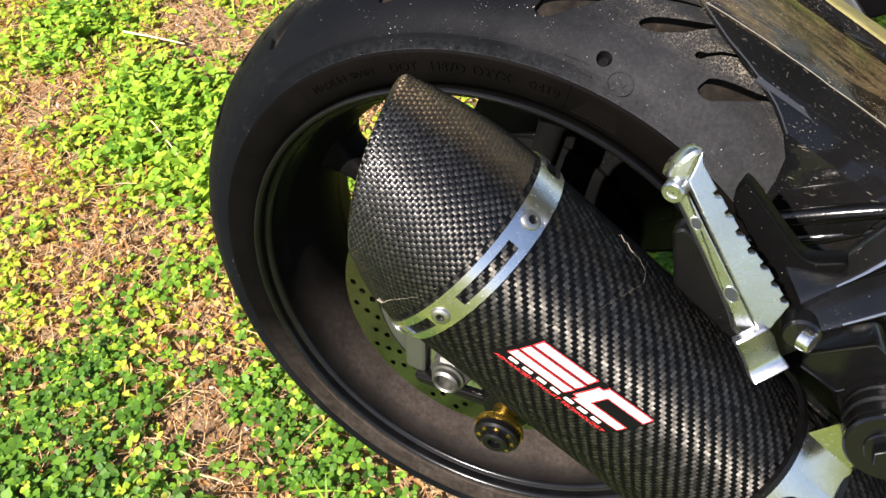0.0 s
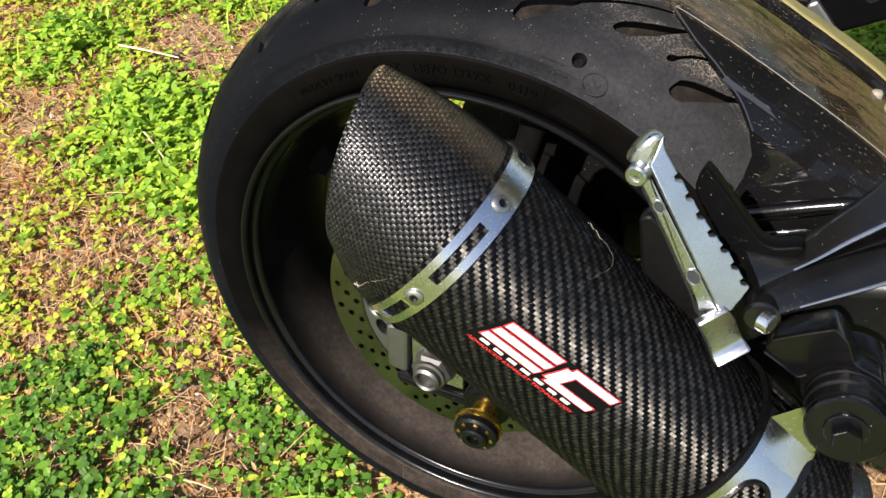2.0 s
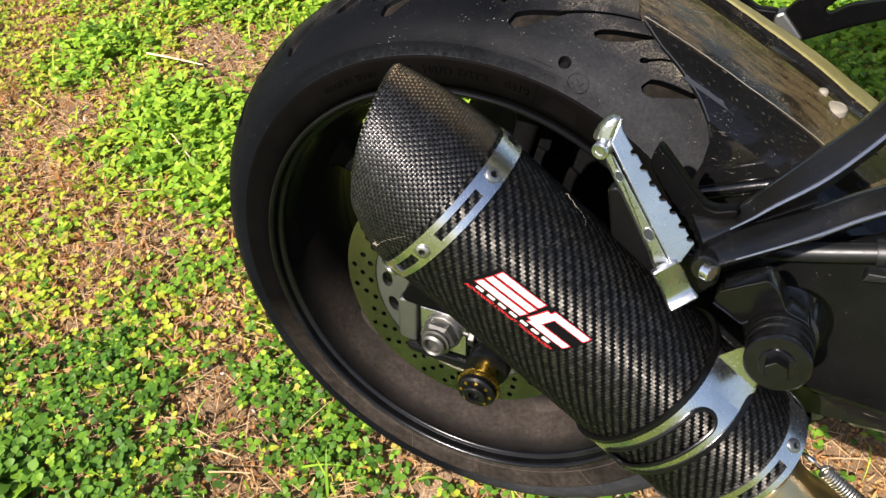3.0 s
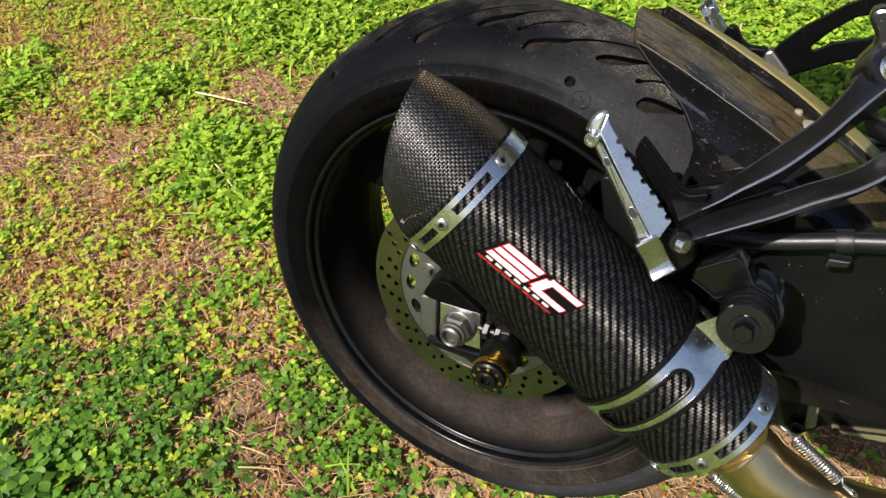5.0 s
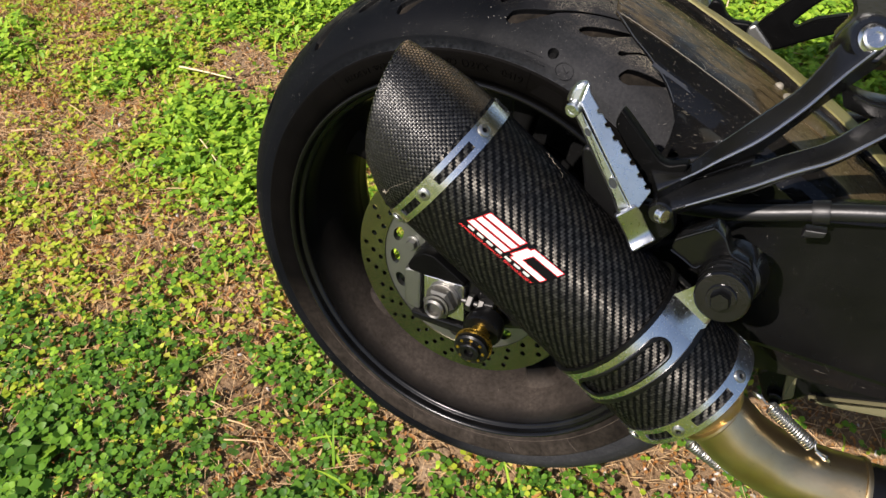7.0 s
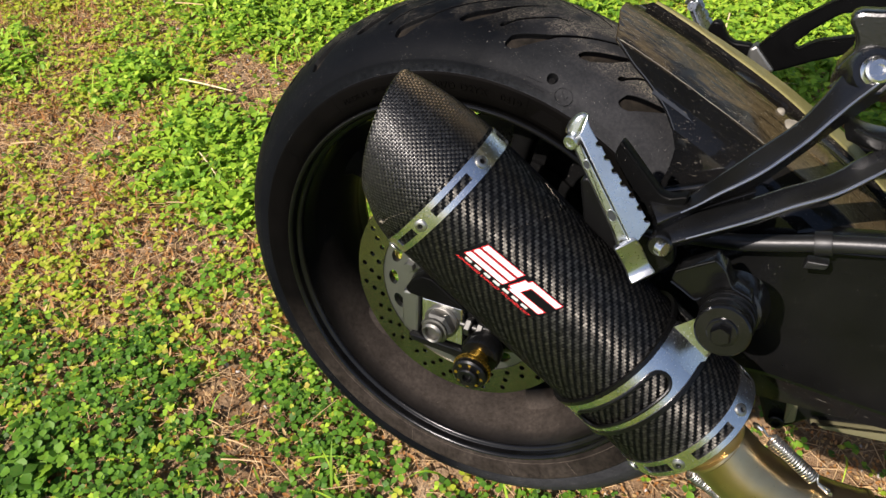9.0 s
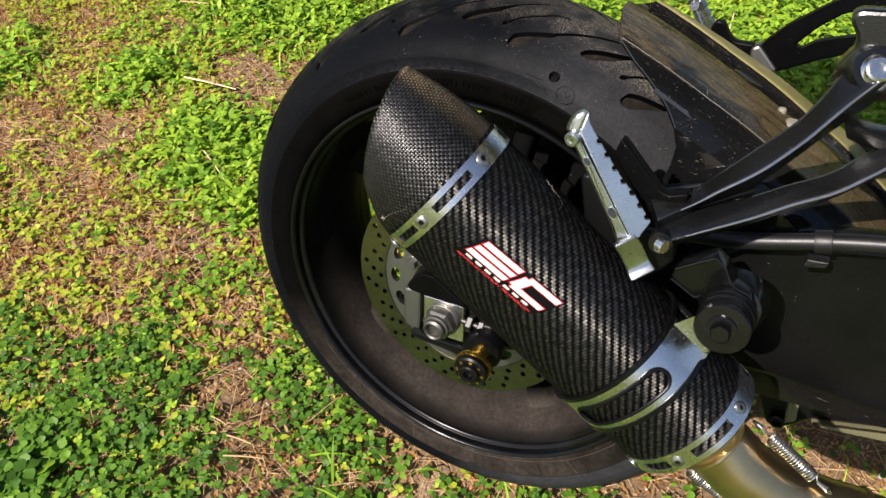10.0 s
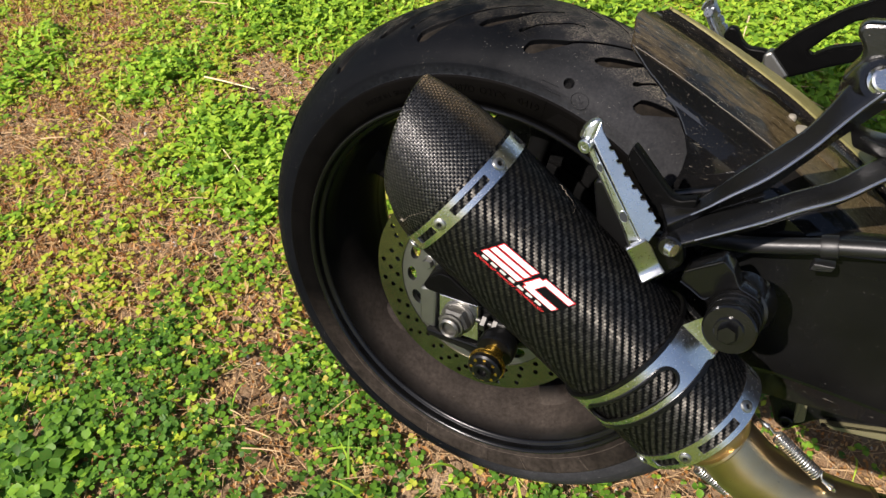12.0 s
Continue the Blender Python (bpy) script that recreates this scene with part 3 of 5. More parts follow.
# marks moulded into the tyre
def side_point(deg, r, lift=0.0):
    """A place on the tyre's right side wall."""
    y = float(np.interp(r, [0.2182, 0.2225, 0.2300, 0.2370, 0.2425], [-0.0735, -0.0782, -0.0806, -0.0820, -0.0826]))
    return Vector((r * math.cos(radians(deg)), MID + y - lift, r * math.sin(radians(deg))))


SEAM = mat_plain("dust_in_a_seam", (0.060, 0.044, 0.031), 0.85)
part("sidewall_seam", tube([side_point(-28 - 4 * k, 0.2248, 0.0001) for k in range(29)], 0.00020, 6, 1), SEAM, tyre, "thin dusty ring moulded round the bead")
for deg in (-101.5, -69.0, -49.0):
    part("sidewall_seam", tube([side_point(deg + 0.25 * k, 0.2262 + 0.0032 * k, 0.00005) for k in range(6)], 0.00026, 6, 1), SEAM, tyre)
    for k in (0.6, 2.2):
        part("mould_pip", turned([(0.0009, -0.001), (0.0008, 0.0003), (0.0001, 0.0004)], side_point(deg + 0.25 * k, 0.2262 + 0.0032 * k), (0, -1, 0), 8), INK, tyre)


def letters(words):
    """The built-in font as a flat mesh, 1 high, with its width."""
    cu = bpy.data.curves.new("words", "FONT")
    cu.body = words
    ob = new("words", cu)
    bpy.context.view_layer.update()
    me = bpy.data.meshes.new_from_object(ob.evaluated_get(bpy.context.evaluated_depsgraph_get()))
    bpy.data.objects.remove(ob)
    bm = bmesh.new()
    bm.from_mesh(me)
    bpy.data.meshes.remove(me)
    x0, y0 = min(v.co.x for v in bm.verts), min(v.co.y for v in bm.verts)
    h = max(v.co.y for v in bm.verts) - y0
    for v in bm.verts:
        v.co = Vector(((v.co.x - x0) / h, (v.co.y - y0) / h, 0))
    return bm, max(v.co.x for v in bm.verts)


for words, mid, high in (("0419", 82.3, 0.0062), ("D2YX", 90.9, 0.0062), ("H87D", 98.4, 0.0062), ("DOT", 106.5, 0.0062), ("SPAIN", 115.0, 0.0048), ("MADE IN", 122.5, 0.0048)):
    bm, wide = letters(words)
    ret = bmesh.ops.extrude_face_region(bm, geom=bm.faces[:])
    for v in [g for g in ret["geom"] if isinstance(g, bmesh.types.BMVert)]:
        v.co.z = 1.0
    for v in bm.verts:
        r = 0.2305 + v.co.y * high
        v.co = side_point(mid - math.degrees((v.co.x - wide / 2) * high * 1.15 / 0.2335), r, 0.0011 * v.co.z - 0.0001)
    part("moulded_letters", bm, SIDEWALL, tyre, "letters moulded into the side wall", sharp=20)
def shoulder_point(deg, r, lift=0.0003):
    """A place on the tyre's right shoulder, by its radius."""
    y = -HALF * 1.02 * (1 - ((r - SHOULDER_R) / (TREAD_R - SHOULDER_R)) ** 2) ** (1 / 2.15)
    return Vector((r * math.cos(radians(deg)), MID + y - lift, r * math.sin(radians(deg))))


part("moulded_ring", tube([shoulder_point(72.75 + 1.75 * math.cos(t), 0.2572 + 0.0062 * math.sin(t)) for t in [2 * math.pi * k / 24 for k in range(25)]], 0.0006, 6, 1, False), RUBBER, tyre)
for a0, a1, r0, r1 in ((73.4, 72.3, 0.2600, 0.2560), (72.3, 72.0, 0.2560, 0.2590)):
    part("moulded_line", tube([shoulder_point(a0 + (a1 - a0) * k / 4, r0 + (r1 - r0) * k / 4) for k in range(5)], 0.0005, 6, 1), RUBBER, tyre)
part("moulded_ring", tube([side_point(82.4 + 2.6 * math.cos(t), 0.2336 + 0.0048 * math.sin(t)) for t in [2 * math.pi * k / 24 for k in range(25)]], 0.00035, 6, 1, False), SIDEWALL, tyre)
for a0, a1, r in ((81.0, 77.6, 0.2590), (80.0, 76.6, 0.2535)):
    part("moulded_line", tube([shoulder_point(a0 + (a1 - a0) * k / 6, r) for k in range(7)], 0.0005, 6, 1), RUBBER, tyre)
for k in range(7):
    r = 0.2255 + 0.0019 * k
    part("moulded_line", tube([side_point(77.3 - 0.3 * k - (8.0 - 0.5 * k) * j / 8, r) for j in range(9)], 0.00035, 5, 1), SIDEWALL, tyre)
for deg in (78.6, 107.4, 129.0, 151.0, 173.0, 196.0, 219.0, 243.0, 262.0, 280.0, 301.0):
    part("moulded_line", tube([side_point(deg, 0.2200 + 0.0235 * j / 5) for j in range(6)], 0.0004, 5, 1), SIDEWALL, tyre)

# final drive on the far side
sprocket = part("sprocket", wheel_ring([(0.050, 0.0640), (0.098, 0.0640), (0.104, 0.0660), (0.104, 0.0700), (0.098, 0.0720), (0.050, 0.0720)], 84), RIM, moto, "dark steel rear sprocket")
part("chain_guard", slab(rounded([(-0.075, 0.098), (-0.062, 0.142), (-0.020, 0.160), (0.090, 0.165), (0.240, 0.190), (0.260, 0.120), (0.100, 0.070), (-0.010, 0.052)], 0.012), bike_plane(0.146), 0.006, 0.002), SATIN, moto, "black chain guard")

# brake disc: a flat ring with drilled holes
def drilled(outer, holes, y0, y1):
    """A flat plate between two planes of y; outer: loops of (x, z), holes: loops too."""
    bm = bmesh.new()
    edges = []
    for loop in [*outer, *holes]:
        vs = [bm.verts.new((x, y0, z)) for x, z in loop]
        edges += [bm.edges.new((vs[i], vs[(i + 1) % len(vs)])) for i in range(len(vs))]
    bmesh.ops.triangle_fill(bm, use_beauty=True, edges=edges, normal=(0, -1, 0))
    ret = bmesh.ops.extrude_face_region(bm, geom=bm.faces[:])
    bmesh.ops.translate(bm, vec=(0, y1 - y0, 0), verts=[g for g in ret["geom"] if isinstance(g, bmesh.types.BMVert)])
    bmesh.ops.recalc_face_normals(bm, faces=bm.faces)
    return bm


def ring2d(r, n, cx=0.0, cz=0.0):
    return [(cx + r * math.cos(2 * math.pi * i / n), cz + r * math.sin(2 * math.pi * i / n)) for i in range(n)]


def polar(r, deg):
    return r * math.cos(radians(deg)), r * math.sin(radians(deg))


holes = []
for k in range(30):
    for r, d in ((0.1195, 0.0), (0.1105, 4.0), (0.1015, 8.0)):
        if (k + round(d)) % 3 != 2 or r < 0.115:
            holes.append(ring2d(0.0031, 8, *polar(r, 12 * k + d)))
disc = part("brake_disc", drilled([ring2d(0.1270, 120), ring2d(0.0955, 96)], holes, 0.0010, 0.0058), DISC, moto, "drilled steel rear brake disc")
slots = []
for k in range(17):
    a = 360 / 17 * k + 15.3
    slots.append([polar(0.0830 + 0.0060 * math.sin(t), a + 6.6 * math.cos(t)) for t in [2 * math.pi * i / 14 for i in range(14)]])
part("disc_carrier", drilled([ring2d(0.0953, 96), ring2d(0.040, 48)], slots, 0.0025, 0.0090), CAST, disc, "grey disc carrier with oval slots")
for k in range(5):
    x, z = polar(0.064, 72 * k + 20)
    part("disc_bolt", hex_bolt((x, 0.0025, z), (0, -1, 0), 0.011, 0.006, 0.001, 0.008), CAST, disc)

# swingarm, with the axle in its end
arm_outline = rounded([(-0.036, -0.032), (0.030, -0.034), (0.058, -0.022), (0.200, 0.036), (0.285, 0.062), (0.420, 0.062), (0.620, 0.050), (0.620, 0.230), (0.420, 0.225), (0.250, 0.185), (0.190, 0.130), (0.080, 0.072), (0.000, 0.056), (-0.034, 0.050), (-0.046, 0.020), (-0.046, -0.015)], 0.014, 4)
swing = part("swingarm", slab(arm_outline, bike_plane(-0.040), 0.036, 0.006), SATIN, moto, "satin black swingarm beam with dust specks")
part("swingarm_rib", slab(rounded([(-0.030, -0.034), (0.050, -0.034), (0.066, -0.026), (0.060, -0.020), (-0.034, -0.026)], 0.003), bike_plane(-0.052), 0.014, 0.002), SATIN, swing)
part("swingarm_tip", slab(rounded([(-0.047, 0.022), (-0.027, 0.026), (-0.025, -0.028), (-0.044, -0.026)], 0.006), bike_plane(-0.046), 0.03, 0.003), CAST, swing, "grey cast swingarm end")
part("swingarm_beam", slab(arm_outline, bike_plane(0.158), 0.034, 0.006), SATIN, swing)
part("swingarm_cap", slab(rounded([(-0.0400, 0.0300), (-0.0340, 0.0420), (-0.0228, 0.0510), (-0.0116, 0.0515), (0.0240, 0.0310), (0.0245, 0.0270), (-0.0213, 0.0245), (-0.0369, 0.0250)], 0.003), bike_plane(-0.051), 0.016, 0.0016), MATT, swing, "black cap of the swingarm end")
plate = part("axle_plate", slab(rounded([(-0.0216, 0.0240), (0.0229, 0.0270), (0.0265, -0.0185), (-0.0190, -0.0215)], 0.0015), bike_plane(-0.049), 0.010, 0.0012), STEEL, swing, "bright chain adjuster plate")
axle = part("axle", turned([(0.0072, 0.036), (0.0078, -0.002), (0.0092, -0.0035), (0.0112, -0.0015), (0.0112, 0.020)], (0.0025, -0.070, 0.004), (0, 1, 0), 36), NUT, moto, "hollow steel axle end")
part("axle_nut", turned([(0.0180, -0.0002), (0.0180, 0.0035), (0.0174, 0.0040)], (0.0025, -0.0495, 0.004), (0, -1, 0), 40), NUT, axle)
part("axle_nut", turned([(0.0172, 0.0038), (0.0174, 0.0120), (0.0150, 0.0150), (0.0118, 0.0150)], (0.0025, -0.0495, 0.004), (0, -1, 0), 6, a0=0.3), NUT, axle)
part("axle_nut", turned([(0.0135, 0.0148), (0.0135, 0.0175), (0.0118, 0.0180)], (0.0025, -0.0495, 0.004), (0, -1, 0), 36), NUT, axle)
part("adjuster_bolt", turned([(0.0032, 0.0), (0.0032, 0.032)], (0.022, -0.047, 0.008), (1, 0, 0.0), 14), GUN, swing)
for s, across in ((0.006, 0.016), (0.018, 0.014)):
    part("adjuster_nut", turned([(across * 0.5, 0), (across * 0.577, 0.001), (across * 0.577, 0.0055), (across * 0.5, 0.0065)], (0.022 + s, -0.047, 0.008), (1, 0, 0.0), 6), GUN, swing)
part("adjuster_block", slab(rounded([(0.042, 0.014), (0.056, 0.016), (0.056, -0.018), (0.042, -0.016)], 0.002), bike_plane(-0.050), 0.014, 0.0015), GUN, swing)

# paddock stand bobbin
BOB = (0.0515, -0.0400, -0.0045)
spool = part("bobbin_spool", turned([(0.0105, 0.0), (0.0105, 0.022), (0.0130, 0.024), (0.0100, 0.028), (0.0095, 0.036), (0.0110, 0.041), (0.0185, 0.045), (0.0190, 0.047), (0.0185, 0.049)], BOB, (0.05, -1, -0.04), 40), GOLD, moto, "gold anodised paddock stand bobbin")
part("rubber_washer", turned([(0.0105, 0.008), (0.0180, 0.010), (0.0194, 0.013), (0.0198, 0.018), (0.0198, 0.026), (0.0182, 0.029), (0.0098, 0.0295)], BOB, (0.05, -1, -0.04), 40), BLACKRUB, spool)
part("bobbin_cap", turned([(0.0172, 0.0488), (0.0176, 0.0510), (0.0170, 0.0545), (0.0150, 0.0560), (0.0105, 0.0560), (0.0100, 0.0595), (0.0085, 0.0605), (0.0050, 0.0600), (0.0046, 0.0560)], BOB, (0.05, -1, -0.04), 40), BLACKRUB, spool, "black end cap of the bobbin")
ax_b, a_b, b_b = basis((0.05, -1, -0.04))
for k in range(8):
    t = 2 * math.pi * k / 8
    part("cap_hole", turned([(0.0016, 0.0), (0.0016, 0.0006)], Vector(BOB) + ax_b * 0.0559 + (a_b * math.cos(t) + b_b * math.sin(t)) * 0.0128, ax_b, 10), GOLD, spool)

# ---- silencer ----
# Silencer axes: SA along towards the engine, angle 0 at E1 (up), 90 at E2 (outwards).
SC0, SA, E1, E2 = Vector((0.14020, -0.13500, 0.14117)), Vector((0.80605, 0.10148, -0.58309)), Vector((0.58611, 0.0, 0.81023)), Vector((0.08222, -0.99484, -0.05948))
SR = 0.0553


def oval(deg):
    """By how much the slightly oval section stands off a circle."""
    return -0.0011 + 0.0034 * math.cos(2 * radians(deg)) + 0.0018 * math.sin(2 * radians(deg))


def on_sil(s, deg, r=SR):
    t = radians(deg)
    return SC0 + SA * s + (E1 * math.cos(t) + E2 * math.sin(t)) * (r + oval(deg))


def out_sil(deg):
    t = radians(deg)
    return E1 * math.cos(t) + E2 * math.sin(t)


def sil_skin(rows, n=120):
    """A tube skin with UVs in metres; rows: functions of the angle giving (s, r), from outside round to inside."""
    bm = bmesh.new()
    uvl = bm.loops.layers.uv.new("UVMap")
    degs = [360 * i / n for i in range(n)]
    grid, uvs = [], []
    for fn in rows:
        grid.append([bm.verts.new(on_sil(fn(d)[0], d, fn(d)[1])) for d in degs])
        uvs.append([(fn(d)[0], radians(d) * SR) for d in degs])
    for a, b, ua, ub in zip(grid, grid[1:], uvs, uvs[1:]):
        for i in range(n):
            j = (i + 1) % n
            fc = bm.faces.new((a[i], a[j], b[j], b[i]))
            wrap = 2 * math.pi * SR if j == 0 else 0.0
            for lp, uv in zip(fc.loops, ((ua[i]), (ua[j][0], ua[j][1] + wrap), (ub[j][0], ub[j][1] + wrap), (ub[i]))):
                lp[uvl].uv = uv
    bmesh.ops.recalc_face_normals(bm, faces=bm.faces)
    return bm


rows = [lambda d: (-0.133, SR - 0.004), lambda d: (-0.133, SR)] + [(lambda s: (lambda d: (s, SR)))(-0.13 + 0.26 * i / 40) for i in range(41)] + [lambda d: (0.133, SR - 0.004)]
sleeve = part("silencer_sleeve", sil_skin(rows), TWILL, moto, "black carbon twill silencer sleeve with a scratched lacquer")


def cap_row(k, inner=0.0):
    """A ring of the end cap, k from the clamp (0) to the slanted mouth (1)."""
    def at(d):
        t = radians(d)
        r = (SR + oval(d)) * (1 - 0.21 * k * k) + (0.0023 * math.cos(t) + 0.0031 * math.sin(t)) * k * k
        return -0.128 - (0.0508 + 0.0200 * math.cos(t + 0.154)) * k, r - oval(d) - inner
    return at


def shifted(fn, ds, dr):
    return lambda d: (fn(d)[0] + ds, fn(d)[1] + dr)


ROLL = 0.0046
cap_rows = [cap_row(i / 24) for i in range(25)] + [shifted(cap_row(1.0), -ROLL * 0.85 * math.sin(radians(a)), -ROLL * (1 - math.cos(radians(a)))) for a in (12, 24, 36, 48, 60, 72, 84, 100, 120, 140, 160)]
cap_rows += [cap_row(0.8, 0.004), cap_row(0.3, 0.006), lambda d: (-0.135, 0.028), lambda d: (-0.134, 0.0005)]
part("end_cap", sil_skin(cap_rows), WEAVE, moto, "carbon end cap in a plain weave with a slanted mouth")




def band(s0, s1, r, windows, deg0=0.0, deg1=360.0, thick=0.0012, step=3.0, edge=None, bands=None):
    """A sheet band round the silencer with windows cut through; windows: (deg0, deg1, s0, s1)."""
    n = int(round((deg1 - deg0) / step))
    full = deg1 - deg0 >= 359.9
    ss = sorted({s0, s1, *[w[2] for w in windows], *[w[3] for w in windows]})
    ds = sorted({*(deg0 + (deg1 - deg0) * i / n for i in range(n + 1)), *[w[0] for w in windows], *[w[1] for w in windows]})
    bm = bmesh.new()
    vt = {}
    def vert(i, j):
        if full and j == len(ds) - 1:
            j = 0
        if (i, j) not in vt:
            sh = edge(ds[j], ss[i]) if edge else ss[i]
            vt[i, j] = bm.verts.new(on_sil(sh, ds[j], r))
        return vt[i, j]
    for i in range(len(ss) - 1):
        for j in range(len(ds) - 1):
            sm, dm = (ss[i] + ss[i + 1]) / 2, (ds[j] + ds[j + 1]) / 2
            if not any(w[0] < dm < w[1] and w[2] < sm < w[3] for w in windows):
                bm.faces.new((vert(i, j), vert(i, j + 1), vert(i + 1, j + 1), vert(i + 1, j)))
    ret = bmesh.ops.extrude_face_region(bm, geom=bm.faces[:])
    axis_pts = [g for g in ret["geom"] if isinstance(g, bmesh.types.BMVert)]
    for v in axis_pts:
        d = v.co - SC0
        rad = d - SA * d.dot(SA)
        v.co += rad.normalized() * thick
    bmesh.ops.recalc_face_normals(bm, faces=bm.faces)
    return bm


for s0, s1, ridge in ((-0.1305, -0.1165, 1), (0.1170, 0.1325, 1)):
    w0, w1 = s0 + 0.0042, s1 - 0.0042
    wins = [(a, b, w0, w1) for a, b in ((35, 70), (93, 120), (155, 185), (215, 245), (275, 305), (335, 352))]
    clamp = part("clamp_band", band(s0, s1, SR + 0.0002, wins), STEEL, moto, "brushed steel clamp band with windows")
    for deg in (22.5, 84.5, 140, 200, 260, 320):
        part("rivet", socket_rivet(on_sil((s0 + s1) / 2, deg, SR + 0.0013), out_sil(deg), 0.0046), ZINC, clamp)
        # a black disc stands in for the shade inside the rivet's socket
        part("rivet_socket_shade", turned([(0.0019, 0.0), (0.0019, 0.0004)], on_sil((s0 + s1) / 2, deg, SR + 0.0013) + out_sil(deg) * 0.0003, out_sil(deg), 6), BLACKRUB, clamp)

    if s0 < 0:
        for k in range(4):
            part("engraved_mark", band(s0 + 0.0030 + 0.0023 * k, s0 + 0.0042 + 0.0023 * k, SR + 0.0010, [], -21 + 1.5 * (k % 2), -9 - 2.0 * (k % 3), 0.0006, 2.0), INK, clamp)

# hanger strap: a wide steel band with a long slot and rubber edging, and a tab up to the rubber mount
slot = []
for k in range(12):
    s0, s1 = 0.0565 + 0.0170 * k / 12, 0.0565 + 0.0170 * (k + 1) / 12
    cap = 9.0 * (1 - math.sqrt(max(0.0, 1 - (((s0 + s1) / 2 - 0.0650) / 0.0087) ** 2)))
    slot.append((41 + cap, 128 - cap, s0, s1))
strap = part("hanger_strap", band(0.0490, 0.0800, SR + 0.0016, slot, 6, 354), STEEL, moto, "brushed steel hanger strap with a long slot")
for s in (0.0475, 0.0812):
    part("strap_edging", band(s - 0.0016, s + 0.0016, SR + 0.0005, [], 0, 360, 0.0030), BLACKRUB, strap, "black rubber edging")
turn_ends = [(119 + 9 * math.cos(radians(a)), 0.0087 * math.sin(radians(a))) for a in range(-90, 91, 15)]
outline = turn_ends + [(119 - 69 * k / 24, 0.0087) for k in range(1, 24)] + [(169 - d, -v) for d, v in turn_ends] + [(50 + 69 * k / 24, -0.0087) for k in range(1, 25)]
slot_path = [on_sil(0.0650 + v, d, SR + 0.0030) for d, v in outline]
part("strap_edging", tube(slot_path, 0.0014, 8, 1, False), BLACKRUB, strap)
MOUNT = Vector((0.2458, -0.1514, 0.1742))
tab = []
for s in (0.0490, 0.0800):
    tab.append([on_sil(s, 30, SR + 0.003), on_sil(s, 14, SR + 0.0045), on_sil(s + (0.0645 - s) * 0.25, 9, SR + 0.016), on_sil(s + (0.0645 - s) * 0.35, 8, SR + 0.030), on_sil(s + (0.0645 - s) * 0.5, 10, SR + 0.045)])
bm = rings([*tab], False)
ret = bmesh.ops.extrude_face_region(bm, geom=bm.faces[:])
bmesh.ops.translate(bm, vec=(0.002, 0.0022, -0.001), verts=[g for g in ret["geom"] if isinstance(g, bmesh.types.BMVert)])
bmesh.ops.recalc_face_normals(bm, faces=bm.faces)
part("hanger_tab", bm, STEEL, strap)

# the sticker: plain blocks in its colours
def on_sticker(u, v, lift):
    """u along the sticker's long side, v down it, both 0 to 1."""
    s = -0.0860 + 0.0690 * u - 0.0105 * v
    return on_sil(s, 58.5 - 4.5 * u + 25.2 * v, SR + lift)


def sticker_patch(u0, u1, v0, v1, lift, cut=0.0):
    """A patch on the sticker; cut: how far its ends slant."""
    n, m = max(3, int((u1 - u0) * 36)), 5
    loops = []
    for i in range(n + 1):
        loop = []
        for j in range(m + 1):
            v = v0 + (v1 - v0) * j / m
            loop.append(on_sticker(u0 + (u1 - u0) * i / n + cut * (v - v0), v, lift))
        loops.append(loop)
    return rings(loops, False)


def wrapped_text(words, u0, u1, v0, v1, lift):
    """Lettering laid on the sticker."""
    cu = bpy.data.curves.new("words", "FONT")
    cu.body = words
    ob = new("words", cu)
    bpy.context.view_layer.update()
    me = bpy.data.meshes.new_from_object(ob.evaluated_get(bpy.context.evaluated_depsgraph_get()))
    bpy.data.objects.remove(ob)
    bm = bmesh.new()
    bm.from_mesh(me)
    bpy.data.meshes.remove(me)
    xs = [v.co.x for v in bm.verts]
    ys = [v.co.y for v in bm.verts]
    for v in bm.verts:
        a, b = (v.co.x - min(xs)) / (max(xs) - min(xs)), (v.co.y - min(ys)) / (max(ys) - min(ys))
        v.co = on_sticker(u0 + (u1 - u0) * a, v1 + (v0 - v1) * b, lift)
    return bm


sticker = part("sticker", sticker_patch(0, 1, 0, 1, 0.0003), INK, moto, "black sticker with white, red and grey blocks")
for u0, u1, v0, v1 in ((0.05, 0.49, 0.06, 0.21), (0.05, 0.50, 0.30, 0.45), (0.05, 0.51, 0.54, 0.69), (0.60, 0.97, 0.06, 0.21), (0.56, 0.66, 0.16, 0.59), (0.60, 0.97, 0.54, 0.69)):
    part("sticker_block", sticker_patch(u0 - 0.012, u1 + 0.012, v0 - 0.026, v1 + 0.026, 0.0005), RED, sticker, "red rim")
    part("sticker_block", sticker_patch(u0, u1, v0, v1, 0.0007), WHITE, sticker, "white block")
for k in range(7):
    part("sticker_block", sticker_patch(0.09 + 0.118 * k, 0.165 + 0.118 * k, 0.765, 0.85, 0.0006, 0.15), GREY, sticker, "grey block")
part("sticker_words", wrapped_text("ADVANCED EXHAUST TECHNOLOGY", 0.04, 0.97, 0.90, 0.98, 0.0006), RED, sticker, "small red lettering")

# cracks in the lacquer
def crack(points, lift, r):
    line = smooth_path([(s, d, 0.0) for s, d in points], 10)
    return tube([on_sil(p.x, p.y, SR + lift) for p in line], [r, r * 1.2, r * 0.8, r, r * 0.6], 5, 1)


part("lacquer_crack", crack([(-0.0795, -10), (-0.0780, -12), (-0.0762, -8.5), (-0.0740, -9.5), (-0.0722, -6.2), (-0.0700, -5.8)], 0.0001, 0.00024), SCAR, sleeve, "pale chip in the lacquer")
